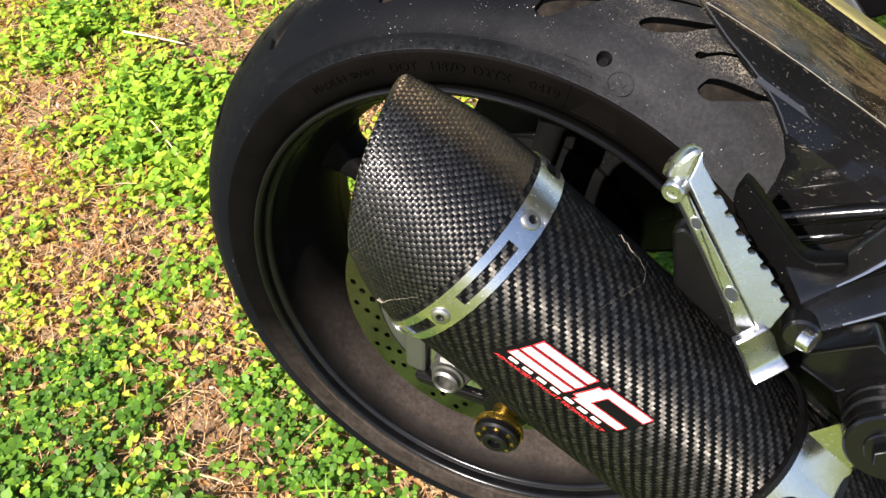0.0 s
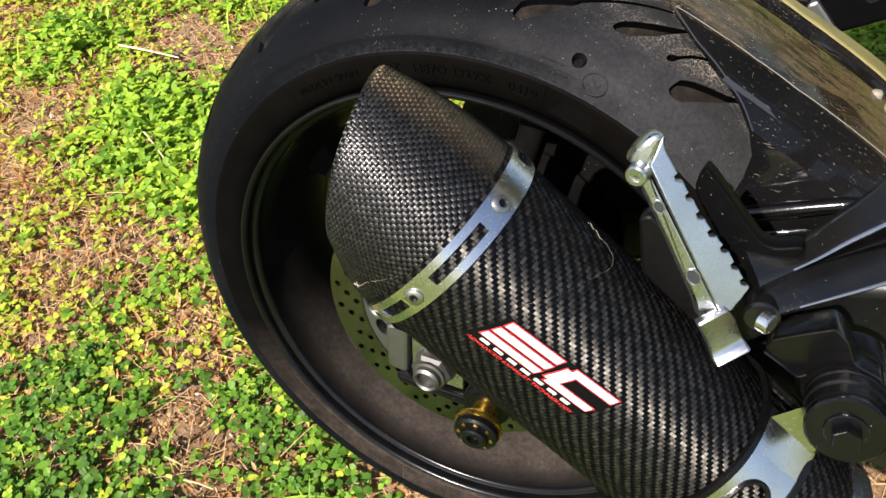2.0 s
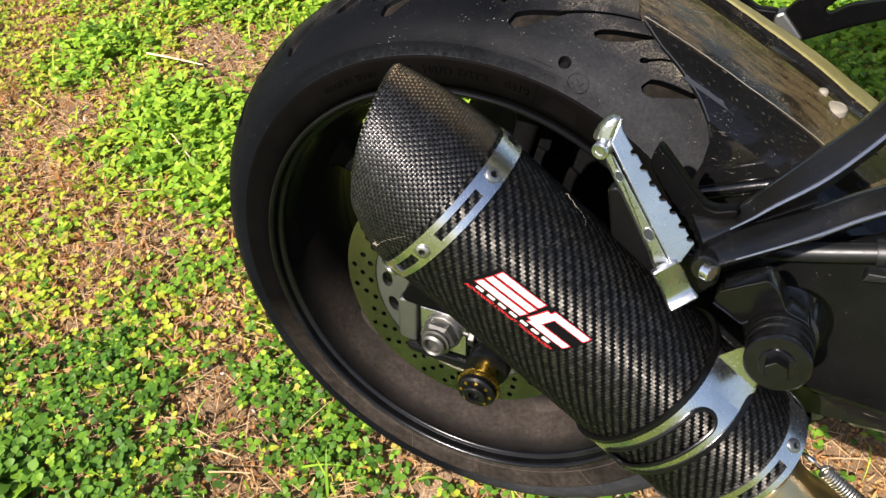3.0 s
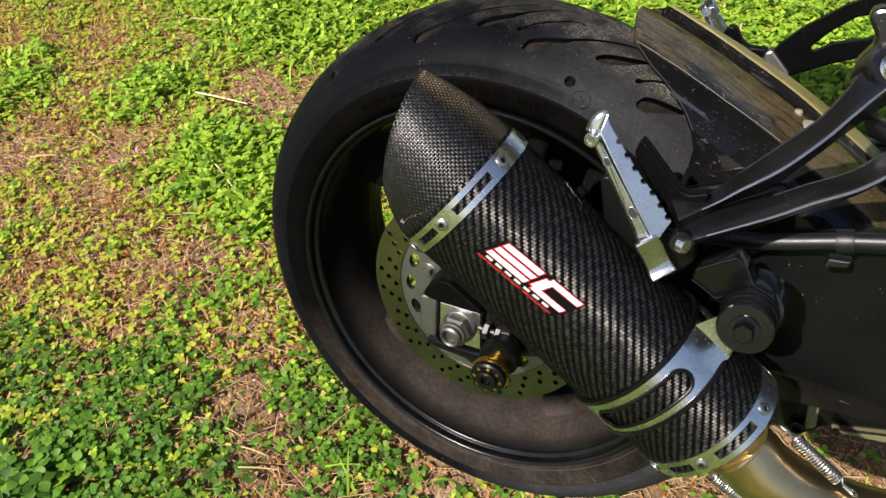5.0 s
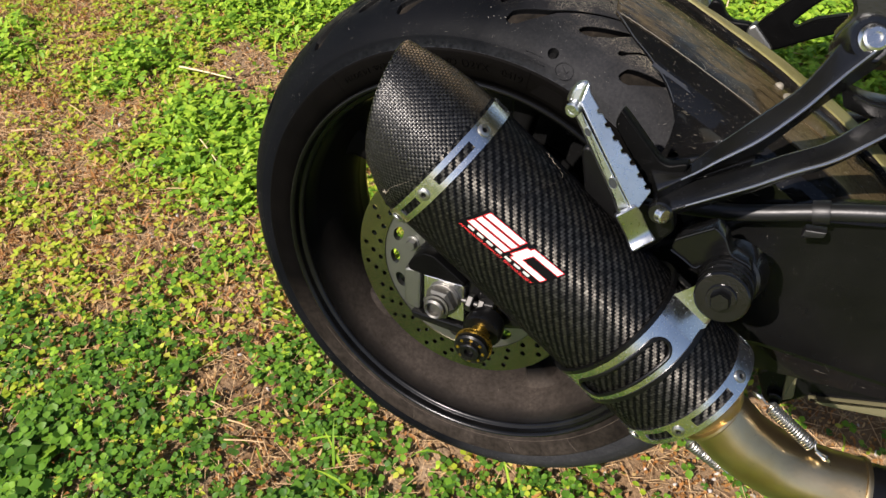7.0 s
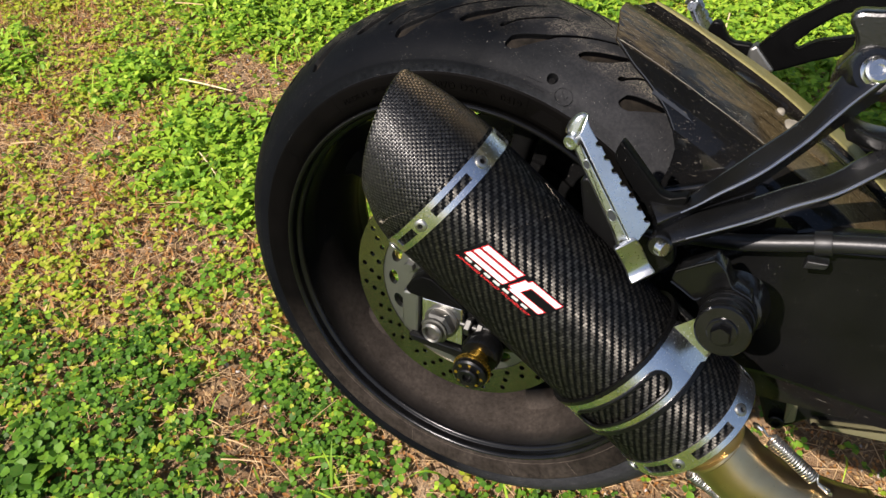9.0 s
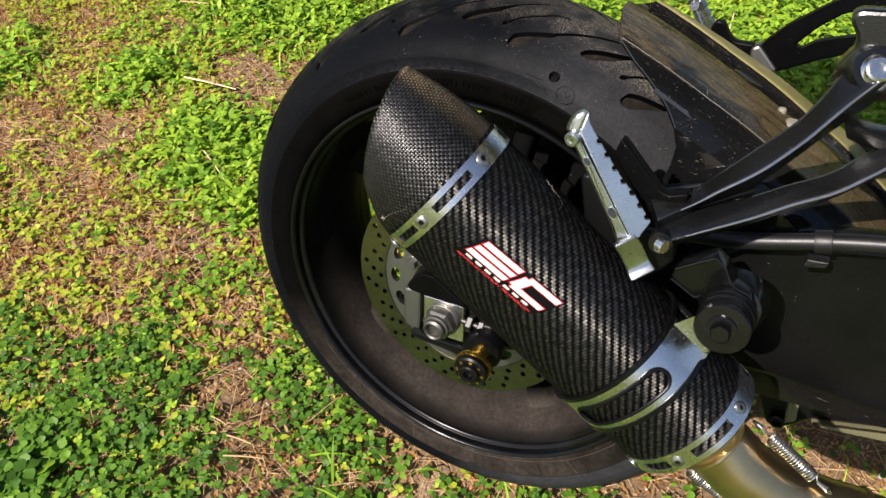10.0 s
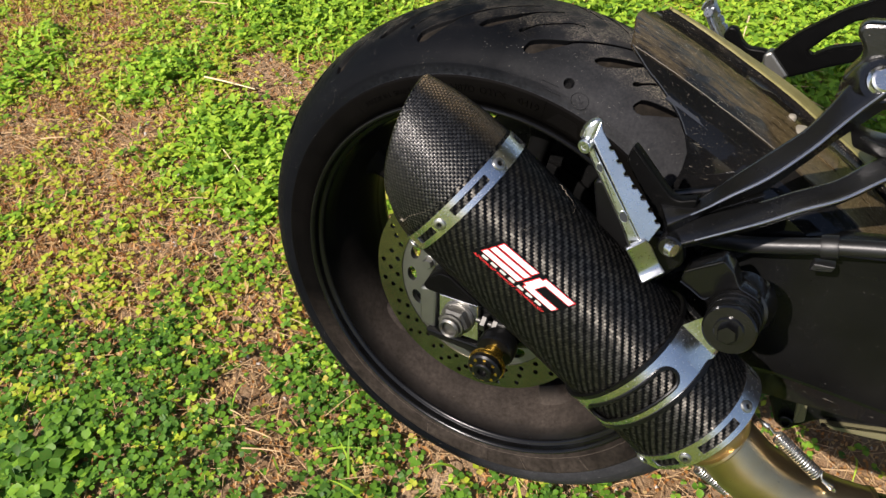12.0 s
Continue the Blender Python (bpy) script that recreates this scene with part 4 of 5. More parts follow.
part("lacquer_crack", crack([(-0.0700, -5.8), (-0.0660, -5.0), (-0.0648, -3.2), (-0.0618, 0.4), (-0.0617, 7.5), (-0.0653, 14.7)], 0.00008, 0.00005), SCAR, sleeve, "pale crack in the lacquer")
part("lacquer_crack", crack([(-0.0653, 14.7), (-0.0689, 21.4), (-0.0780, 38.4), (-0.0871, 51.9), (-0.0880, 58)], 0.00006, 0.00003), SCAR, sleeve)

def cap_crack(points, r):
    out = []
    for k, d in points:
        s1, r1 = cap_row(k)(d)
        out.append(on_sil(s1, d, r1))
    return tube(out, [r, r * 1.3, r * 0.6, r], 5, 4)


part("lacquer_crack", cap_crack([(0.42, 121), (0.36, 117), (0.34, 108), (0.27, 98)], 0.00015), SCAR, sleeve)
part("lacquer_crack", cap_crack([(0.27, 98), (0.22, 92), (0.16, 84), (0.12, 74)], 0.00006), SCAR, sleeve)
part("lacquer_crack", cap_crack([(0.43, 124), (0.38, 119), (0.37, 122), (0.42, 118)], 0.00060), SCAR, sleeve, "pale chip at the edge of the cap")

# link pipe with its joint
cone_rows = [(lambda s, r: (lambda d: (s, r)))(s, r) for s, r in ((0.1250, 0.0535), (0.1335, 0.0528), (0.1380, 0.0490), (0.1450, 0.0400), (0.1530, 0.0310), (0.1580, 0.0278))]
cone = part("outlet_cone", sil_skin(cone_rows, 72), TITAN, moto, "bronze-tinted steel outlet cone")
part("weld_bead", turned([(0.0262, 0.1560), (0.0285, 0.1570), (0.0288, 0.1590), (0.0275, 0.1605), (0.0250, 0.1610)], SC0, SA, 64), TITAN, cone)
pipe_path = [SC0 + SA * 0.152, SC0 + SA * 0.170, Vector((0.296, -0.117, 0.028)), Vector((0.325, -0.112, 0.0135)), Vector((0.358, -0.107, 0.0080)), Vector((0.388, -0.103, 0.0070))]
pipe = part("link_pipe", tube(pipe_path, [0.0258, 0.0262, 0.0265, 0.0268, 0.0270], 40, 10), TITAN, moto, "bronze-tinted steel link pipe")
part("joint_sleeve", tube([Vector((0.386, -0.1033, 0.0070)), Vector((0.42, -0.099, 0.0070)), Vector((0.50, -0.088, 0.004)), Vector((0.62, -0.07, 0.0))], 0.0252, 40, 8), RIM, pipe, "dark downstream pipe")


part("pipe_lip", turned([(0.0262, -0.003), (0.0280, -0.002), (0.0284, 0.0), (0.0280, 0.0015), (0.0255, 0.002)], (0.386, -0.1033, 0.0070), (0.99, 0.12, -0.03), 48), TITAN, pipe)


def spring(a, b, r, wire, turns, parent):
    a, b = Vector(a), Vector(b)
    d = (b - a)
    ln = d.length
    d.normalize()
    p, q = d.orthogonal().normalized(), None
    q = d.cross(p)
    pts = [a - d * 0.012 + p * 0.002, a - d * 0.004]
    n = turns * 10
    for i in range(n + 1):
        t = 2 * math.pi * i / 10
        pts.append(a + d * ln * i / n + (p * math.cos(t) + q * math.sin(t)) * r)
    pts += [b + d * 0.004, b + d * 0.014 + p * 0.002]
    body = part("tension_spring", tube(pts, wire, 7, 2), ZINC, parent, "steel tension spring")
    for c, s in ((a - d * 0.012, -1), (b + d * 0.012, 1)):
        part("spring_hook", tube([c + q * 0.004, c + d * s * 0.004 + q * 0.002, c + d * s * 0.004 - q * 0.003, c - q * 0.005 - d * s * 0.004], 0.0013, 8, 4), STEEL, parent)
    return body


spring((0.3050, -0.118, 0.0710), (0.3410, -0.118, 0.0490), 0.0046, 0.00082, 18, pipe)
spring((0.2620, -0.112, 0.0000), (0.2900, -0.100, -0.024), 0.0046, 0.00082, 14, pipe)

# ---- passenger footrest on its forked bracket ----
def arm_place(mirror):
    def at(p):
        p = Vector(p)
        return Vector((p.x - 0.006, 2 * MID - p.y - 0.008, p.z - 0.018)) if mirror else p
    return at


NA = Vector((-0.2508, 0.8033, -0.5401))


def arm_loft(tops, bots, thick, at, keel=0.66):
    """A cast arm between an upper and a lower edge: a flat face up to a rounded keel, an under face, and thickness behind."""
    tops, bots = smooth_path(tops, 5), smooth_path(bots, 5)
    loops = []
    for a, b in zip(tops, bots):
        w = (b - a)
        loop = []
        for u, v in ((0.0, 0.72), (0.012, 0.60), (0.05, 0.50), (keel - 0.16, 0.0), (keel - 0.09, -0.065), (keel - 0.03, -0.10), (keel + 0.02, -0.105), (keel + 0.06, -0.06), (keel + 0.08, -0.01),
                     (0.985, 0.42), (1.0, 0.52), (0.98, 0.88), (0.85, 1.0), (0.15, 1.0), (0.02, 0.92)):
            loop.append(at(a + w * u + NA * (thick * v)))
        loops.append(loop)
    return rings(loops, True, True, True)


def far_bracket(parent):
    """The forked bracket of the far footrest: a cast plate with a long window, and a grey knuckle at its tip."""
    outer = rounded([(0.1960, 0.2290), (0.2040, 0.2450), (0.2213, 0.2660), (0.2542, 0.2945), (0.3000, 0.3230), (0.3600, 0.3450), (0.3600, 0.2800), (0.2971, 0.2549), (0.2587, 0.2365), (0.2250, 0.2170), (0.2140, 0.2150)], 0.006, 3)
    window = rounded([(0.2335, 0.2480), (0.2480, 0.2680), (0.2674, 0.2865), (0.2800, 0.2900), (0.2950, 0.2860), (0.3020, 0.2740), (0.2920, 0.2691), (0.2528, 0.2555), (0.2390, 0.2440)], 0.006, 4)
    bm = drilled([[tuple(p) for p in outer]], [[tuple(p) for p in window]], 0.262, 0.278)
    bmesh.ops.bevel(bm, geom=[e for e in bm.edges if len(e.link_faces) == 2 and e.calc_face_angle(0) > 0.9], offset=0.0022, segments=2, affect="EDGES")
    plate = part("footrest_bracket", bm, MATT, parent, "satin black forked bracket of the far footrest")
    part("bracket_knuckle", slab(rounded([(0.1930, 0.2370), (0.2000, 0.2420), (0.2240, 0.2200), (0.2190, 0.2110), (0.2060, 0.2150), (0.1940, 0.2260)], 0.003), bike_plane(0.258), 0.020, 0.003), CAST, plate, "grey cast knuckle")
    part("bracket_clevis", slab(rounded([(0.1462, 0.2458), (0.1506, 0.2570), (0.1590, 0.2570), (0.1680, 0.2440), (0.1760, 0.2390), (0.1960, 0.2400), (0.1980, 0.2290), (0.1889, 0.2230), (0.1690, 0.2310)], 0.004), bike_plane(0.262), 0.014, 0.002), MATT, plate, "black clevis")
    return plate


def build_footrest(mirror, parent):
    at = arm_place(mirror)
    up_t = [(0.181, -0.138, 0.246), (0.200, -0.130, 0.250), (0.212, -0.119, 0.261), (0.233, -0.099, 0.281), (0.251, -0.081, 0.298), (0.260, -0.069, 0.312), (0.267, -0.058, 0.326), (0.273, -0.050, 0.336)]
    up_b = [(0.191, -0.147, 0.228), (0.209, -0.131, 0.243), (0.220, -0.123, 0.250), (0.239, -0.111, 0.261), (0.257, -0.093, 0.279), (0.268, -0.081, 0.291), (0.279, -0.070, 0.302), (0.294, -0.058, 0.318)]
    lo_t = [(0.188, -0.143, 0.234), (0.215, -0.127, 0.245), (0.239, -0.115, 0.255), (0.256, -0.104, 0.263), (0.278, -0.090, 0.272), (0.292, -0.079, 0.283), (0.306, -0.068, 0.293), (0.322, -0.056, 0.305)]
    lo_b = [(0.193, -0.150, 0.216), (0.217, -0.139, 0.228), (0.242, -0.124, 0.239), (0.262, -0.111, 0.249), (0.283, -0.098, 0.258), (0.300, -0.085, 0.269), (0.316, -0.072, 0.281), (0.334, -0.058, 0.296)]
    if mirror:
        bracket = far_bracket(parent)
    else:
        bracket = part("footrest_bracket", arm_loft(up_t, up_b, 0.016, at), ARM, parent, "satin black forked footrest bracket", sharp=13)
        part("bracket_arm", arm_loft(lo_t, lo_b, 0.016, at, 0.78), ARM, bracket, sharp=13)
        # a bright bead along each keel in place of its sun glint
        for top, bot, keel in ((up_t, up_b, 0.66), (lo_t, lo_b, 0.78)):
            line = [at(a + (b - a) * keel - NA * 0.0014) for a, b in zip(smooth_path(top, 5), smooth_path(bot, 5))]
            part("keel_glint", tube(line[3:], [0.0005, 0.0011, 0.0012, 0.0011, 0.0005], 8, 1), KEEL_GLINT, bracket, "bright bead standing in for the keel's glint")
        web_t = [Vector(p) + NA * 0.0045 for p in up_b[:4]]
        web_b = [Vector(p) + NA * 0.0045 for p in (lo_t[0], (0.203, -0.134, 0.240), lo_t[1], lo_t[2])]
        part("bracket_web", arm_loft(web_t, web_b, 0.008, at, 0.5), ARM, bracket)
        # upper joint with its bolt
        hb = Vector((0.2817, -0.0524, 0.3272))
        out = -NA
        part("bracket_boss", turned([(0.0150, -0.030), (0.0165, -0.020), (0.0160, -0.004), (0.0140, 0.0), (0.0105, 0.0), (0.0103, -0.0025), (0.0090, -0.0025)], at(hb), (out.x, out.y * (-1 if mirror else 1), out.z), 40), ARM, bracket)
        ax = Vector((out.x, out.y * (-1 if mirror else 1), out.z))
        part("bracket_bolt", turned([(0.0098, -0.003), (0.0099, 0.0008), (0.0086, 0.0020), (0.0080, 0.0036), (0.0066, 0.0046), (0.0036, 0.0046), (0.0032, 0.0028), (0.0005, 0.0028)], at(hb), ax, 36), STEEL, bracket, "bright socket bolt")
        part("bracket_stay", slab(rounded([(0.2590, 0.3200), (0.2662, 0.3338), (0.2653, 0.3409), (0.2581, 0.3501), (0.2586, 0.3551), (0.2628, 0.3577), (0.2735, 0.3590), (0.3300, 0.3700), (0.3300, 0.3200), (0.2900, 0.3120), (0.2718, 0.3090)], 0.003, 3), bike_plane(-0.042), 0.018, 0.0025), ARM, bracket)
        part("bracket_stay", arm_loft([(0.262, -0.06, 0.318), (0.285, -0.040, 0.35), (0.30, -0.02, 0.385)], [(0.30, -0.055, 0.315), (0.32, -0.040, 0.345), (0.34, -0.02, 0.38)], 0.018, at), ARM, bracket)
        part("bracket_stay", arm_loft([(0.276, -0.069, 0.306), (0.290, -0.066, 0.302), (0.306, -0.060, 0.300)], [(0.283, -0.076, 0.292), (0.297, -0.073, 0.288), (0.312, -0.066, 0.287)], 0.014, at), ARM, bracket)
    # rear prong and the plate that carries the peg
    flip = -1 if mirror else 1
    if not mirror:
        def flat(y):
            return lambda u, v, w: at((u, y + w, v))
        part("bracket_prong", slab(rounded([(0.1490, 0.2650), (0.1521, 0.2762), (0.1560, 0.2735), (0.1771, 0.2535), (0.1840, 0.2474), (0.1897, 0.2463), (0.2020, 0.2520), (0.1960, 0.2250), (0.1780, 0.2290)], 0.005), flat(-0.1310), 0.010, 0.0012), MATT, bracket)
        part("heel_plate", slab(rounded([(0.1299, 0.2402), (0.1347, 0.2443), (0.1430, 0.2380), (0.1760, 0.2140), (0.2000, 0.2140), (0.2040, 0.1990), (0.1917, 0.1800), (0.1800, 0.1680), (0.1663, 0.1776), (0.1428, 0.2027), (0.1389, 0.2061)], 0.004), flat(-0.128), 0.010, 0.0018), BLACKRUB, bracket)
        part("pivot_boss", turned([(0.0080, 0.0), (0.0080, 0.016), (0.0070, 0.0175), (0.004, 0.0175)], at((0.1935, -0.131, 0.2200)), (0, -flip, 0), 32), ARM, bracket)
        pin = part("pivot_pin", turned([(0.0050, 0.0), (0.0050, 0.0042), (0.0043, 0.0050), (0.0024, 0.0050)], at((0.1935, -0.1515, 0.2220)), (0.84, -0.50 * flip, 0.12), 28), STEEL, bracket, "bright pivot pin")
    # the peg: a serrated tread over a side rail, folded up
    root, tip = Vector((0.1765, -0.150, 0.2230)), Vector((0.1285, -0.150, 0.2880))
    d = (tip - root).normalized()
    ln = (tip - root).length
    view = Vector((0.10, -0.76, 0.64)).normalized()
    across = d.cross(view).normalized()
    if across.x < 0:
        across = -across
    nrm = across.cross(d).normalized()
    if nrm.y > 0:
        nrm = -nrm
    def peg_pt(l, w, h):
        return at(root + d * l + across * w + nrm * h)
    def edge(l):
        return float(np.interp(l, (0.0, 0.0034, 0.0137, 0.0228, 0.0371, 0.0460, 0.0625, 0.0747, 0.0800), (0.0100, 0.0124, 0.0114, 0.0110, 0.0082, 0.0072, 0.0060, 0.0052, 0.0050)))
    outline = [(-0.0009, -0.0036), (0.040, -0.0035), (0.0763, -0.0030), (0.0800, 0.0012), (0.0832, 0.0046), (0.0850, 0.0070), (0.0838, 0.0066), (0.0790, 0.0050)]
    # six notches with a lip beside each
    for l in (0.0660, 0.0560, 0.0462, 0.0362, 0.0268, 0.0170, 0.0078):
        w = edge(l)
        outline += [(l + 0.0046, edge(l + 0.0046)), (l + 0.0016, edge(l) - 0.0001), (l + 0.0010, w - 0.0019), (l - 0.0008, w - 0.0021), (l - 0.0020, w - 0.0008), (l - 0.0026, edge(l - 0.0026) + 0.0003)]
    outline += [(0.0034, 0.0122), (-0.0025, 0.0016)]
    peg = part("footpeg", slab([Vector(p) for p in outline], lambda u, v, w: peg_pt(u, v, 0.004 - w), 0.005, 0.0006), ALU, parent, "bright cast footpeg with a serrated tread, folded up")
    def rail_pt(u, v, w):
        return peg_pt(u, v, 0.0020 + (v + 0.0040) * 0.55 - w)
    part("footpeg_rail", slab(rounded([(-0.0020, -0.0115), (0.0080, -0.0100), (0.040, -0.0090), (0.0690, -0.0086), (0.0740, -0.0044), (-0.0020, -0.0038)], 0.001), rail_pt, 0.006, 0.0007), ALU, peg)
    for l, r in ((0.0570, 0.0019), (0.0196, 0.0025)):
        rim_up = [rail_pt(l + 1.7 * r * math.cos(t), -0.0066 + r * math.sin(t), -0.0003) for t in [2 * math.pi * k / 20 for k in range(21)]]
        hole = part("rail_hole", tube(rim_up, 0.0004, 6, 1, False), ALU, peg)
        # a dark grey disc painted as the shade inside the hole
        part("hole_shade", slab([Vector((l + 1.7 * r * math.cos(t), -0.0066 + r * math.sin(t))) for t in [2 * math.pi * k / 20 for k in range(20)]], lambda u, v, w: rail_pt(u, v, 0.0004 - w), 0.0006, 0.0001), SHEEN_SHADE, peg)
    claw = [Vector((p.x, p.y)) for p in smooth_path([(0.0762, -0.0025, 0), (0.0774, -0.0060, 0), (0.0800, -0.0083, 0), (0.0846, -0.0047, 0), (0.0871, 0.0001, 0), (0.0874, 0.0047, 0), (0.0852, 0.0072, 0), (0.0828, 0.0048, 0), (0.0800, 0.0012, 0)], 4)]
    part("tip_hook", slab(claw, lambda u, v, w: peg_pt(u, v, 0.0046 + min(0.0, v) * 0.55 - w), 0.010, 0.0022), ALU, peg)
    part("feeler_knob", turned([(0.0048, -0.009), (0.0048, 0.0030), (0.0042, 0.0038), (0.0024, 0.0038), (0.0021, 0.0030), (0.0004, 0.0030)], peg_pt(0.0742, -0.0075, -0.001), at(root + nrm * 0.75 - across * 0.75) - at(root), 26), ALU, peg)
    # the root: one bent plate, curled up at its end
    loops = []
    for l, w0, w1, h in ((0.0010, -0.0145, -0.0010, 0.0062), (0.0000, -0.0150, 0.0000, 0.0070), (-0.0070, -0.0142, 0.0016, 0.0040), (-0.0140, -0.0138, 0.0016, 0.0008), (-0.0205, -0.0136, 0.0018, -0.0020), (-0.0232, -0.0140, 0.0020, -0.0026), (-0.0262, -0.0145, 0.0024, -0.0018), (-0.0285, -0.0146, 0.0026, 0.0002), (-0.0296, -0.0144, 0.0024, -0.0006)):
        wide = w1 - w0
        loops.append([peg_pt(l, w0 + wide * u, h - v) for u, v in ((0.0, 0.0010), (0.03, 0.0002), (0.08, 0.0), (0.92, 0.0), (0.97, 0.0002), (1.0, 0.0010), (1.0, 0.0036), (0.97, 0.0044), (0.03, 0.0044), (0.0, 0.0036))])
    part("footpeg_root", rings(loops, True, True, True), ALU, peg, sharp=40)
    return bracket


build_footrest(False, moto)
build_footrest(True, moto)

# rubber mount of the silencer
mount_ax = Vector((-0.05, -0.97, 0.16)).normalized()
mount = part("rubber_mount", turned([(0.0130, -0.036), (0.0170, -0.032), (0.0182, -0.029), (0.0182, -0.023), (0.0165, -0.0215), (0.0184, -0.020), (0.0184, -0.0145), (0.0168, -0.013), (0.0180, -0.0115), (0.0180, -0.005)], MOUNT, mount_ax, 48), BLACKRUB, moto, "black ribbed rubber mount")
part("mount_washer", turned([(0.0176, -0.0048), (0.0181, -0.003), (0.0179, -0.0005), (0.0168, 0.0006), (0.0090, 0.0006)], MOUNT, mount_ax, 48), PAINT, mount)
part("mount_bolt", hex_bolt(MOUNT + mount_ax * 0.0006, mount_ax, 0.0120, 0.0066, 0.0018, 0.0098), PAINT, mount)
mb = part("mount_bracket", slab(rounded([(0.2043, 0.1827), (0.2060, 0.1915), (0.2286, 0.2086), (0.2368, 0.2026), (0.2437, 0.1912), (0.2575, 0.1874), (0.2650, 0.1700), (0.2541, 0.1550), (0.2330, 0.1640), (0.2230, 0.1731)], 0.003), bike_plane(-0.124), 0.016, 0.0010), PAINT, moto, "black cast mount bracket")
part("bracket_rib", tube([(0.2065, -0.1245, 0.1912), (0.2180, -0.1245, 0.2003), (0.2282, -0.1245, 0.2078)], 0.0011, 8, 2), PAINT, mb)
part("bracket_rib", tube([(0.2050, -0.1245, 0.1822), (0.2140, -0.1245, 0.1780), (0.2232, -0.1245, 0.1735), (0.2270, -0.1245, 0.1765)], 0.0010, 8, 3), PAINT, mb)
part("mount_cup", turned([(0.0240, -0.052), (0.0225, -0.040), (0.0200, -0.034), (0.0150, -0.033)], MOUNT, mount_ax, 48), PAINT, mb)
# parts low on the far side
low = part("lower_beam", slab(rounded([(0.3175, -0.1035), (0.3287, -0.0887), (0.3401, -0.0775), (0.3613, -0.0802), (0.4100, -0.0800), (0.6200, -0.0200), (0.6200, -0.0300), (0.4456, -0.0870), (0.3736, -0.1120), (0.3508, -0.1403), (0.3352, -0.1398)], 0.005), bike_plane(0.136), 0.020, 0.003), SATIN, moto, "dark beam low on the far side")
part("beam_edge", slab(rounded([(0.3736, -0.1107), (0.4456, -0.0857), (0.6200, -0.0260), (0.6200, -0.0420), (0.4513, -0.1008), (0.3904, -0.1138)], 0.003), bike_plane(0.130), 0.016, 0.003), OLIVE, low, "olive plastic edge of the beam")
part("beam_rib", slab(rounded([(0.3440, -0.0807), (0.3552, -0.0791), (0.3616, -0.1174), (0.3512, -0.1261)], 0.003), bike_plane(0.130), 0.010, 0.002), OLIVE, low)
part("beam_boss", turned([(0.0085, -0.004), (0.0085, 0.006), (0.0070, 0.007), (0.0045, 0.007), (0.0042, 0.003), (0.0005, 0.003)], (0.3440, 0.134, -0.1255), (0, -1, 0), 24), SATIN, low)
# brake hose with a cable tie
hose = part("brake_hose", tube([(0.190, -0.055, 0.178), (0.233, -0.063, 0.190), (0.257, -0.063, 0.197), (0.292, -0.063, 0.209), (0.330, -0.063, 0.220), (0.40, -0.060, 0.236), (0.55, -0.05, 0.25)], 0.0062, 20, 8), HOSE, moto, "black brake hose")
tie_ax = Vector((0.95, 0, 0.30))
tie = part("cable_tie", turned([(0.0060, -0.0056), (0.0084, -0.0056), (0.0086, -0.0046), (0.0086, 0.0046), (0.0084, 0.0056), (0.0060, 0.0056)], (0.2915, -0.063, 0.2088), tie_ax, 28, True), HOSE, hose, "black cable tie")
part("tie_head", slab(rounded([(0.284, 0.190), (0.298, 0.194), (0.299, 0.199), (0.285, 0.197)], 0.001), bike_plane(-0.072), 0.010, 0.001), HOSE, hose)

# tail section over the wheel: it shades the weeds behind the bike and mirrors in the fender
loops = []
for x, half, z0, z1 in ((-0.105, 0.012, 0.610, 0.640), (-0.095, 0.045, 0.585, 0.655), (-0.050, 0.075, 0.560, 0.672), (0.080, 0.100, 0.535, 0.690), (0.300, 0.115, 0.520, 0.690), (0.600, 0.120, 0.510, 0.660)):
    mid, high = (z0 + z1) / 2, (z1 - z0) / 2
    loops.append([Vector((x, MID + half * math.copysign(abs(math.cos(t)) ** 0.5, math.cos(t)), mid + high * math.copysign(abs(math.sin(t)) ** 0.5, math.sin(t)))) for t in [2 * math.pi * k / 32 for k in range(32)]])
part("tail_section", rings(loops, True, True, True), OLIVE, moto, "olive tail section over the rear wheel")

# ---- rear hugger fender ----
# Section, from the side's lower edge over the crease and the deck to the far lip: radius, y, the angle where it begins.
FEN = [(0.2640, -0.0270, 49.6), (0.2700, -0.0268, 50.4), (0.2770, -0.0266, 51.4), (0.2870, -0.0258, 53.1), (0.2947, -0.0243, 55.4), (0.3013, -0.0200, 58.1), (0.3060, -0.0155, 61.0), (0.3088, -0.0118, 63.2), (0.3112, -0.0082, 65.6),
       (0.3135, -0.0050, 67.2), (0.3176, 0.0016, 69.8), (0.3181, 0.0022, 70.0), (0.3184, 0.0050, 70.2), (0.3192, 0.0400, 71.8), (0.3192, 0.0660, 73.0), (0.3188, 0.0850, 73.1), (0.3184, 0.0880, 72.9), (0.3160, 0.0930, 72.6), (0.3148, 0.1000, 72.2), (0.3148, 0.1120, 71.4),
       (0.3165, 0.1185, 70.6), (0.3185, 0.1200, 70.2), (0.3192, 0.1215, 70.0)]
GROW_AT = (6.0, 20.0, 31.5, 35.5, 41.0, 43.5, 47.0, 51.0, 55.0, 60.0, 65.0, 70.0)
GROW = (0.140, 0.090, 0.0540, 0.0430, 0.0285, 0.0240, 0.0180, 0.0118, 0.0067, 0.0029, 0.0008, 0.0)


def fender_grow(r, th):
    """By how much the fender leaves the wheel's circle ahead."""
    return float(np.interp(th, GROW_AT, GROW)) * min(1.0, max(0.0, (r - 0.262) / 0.035))


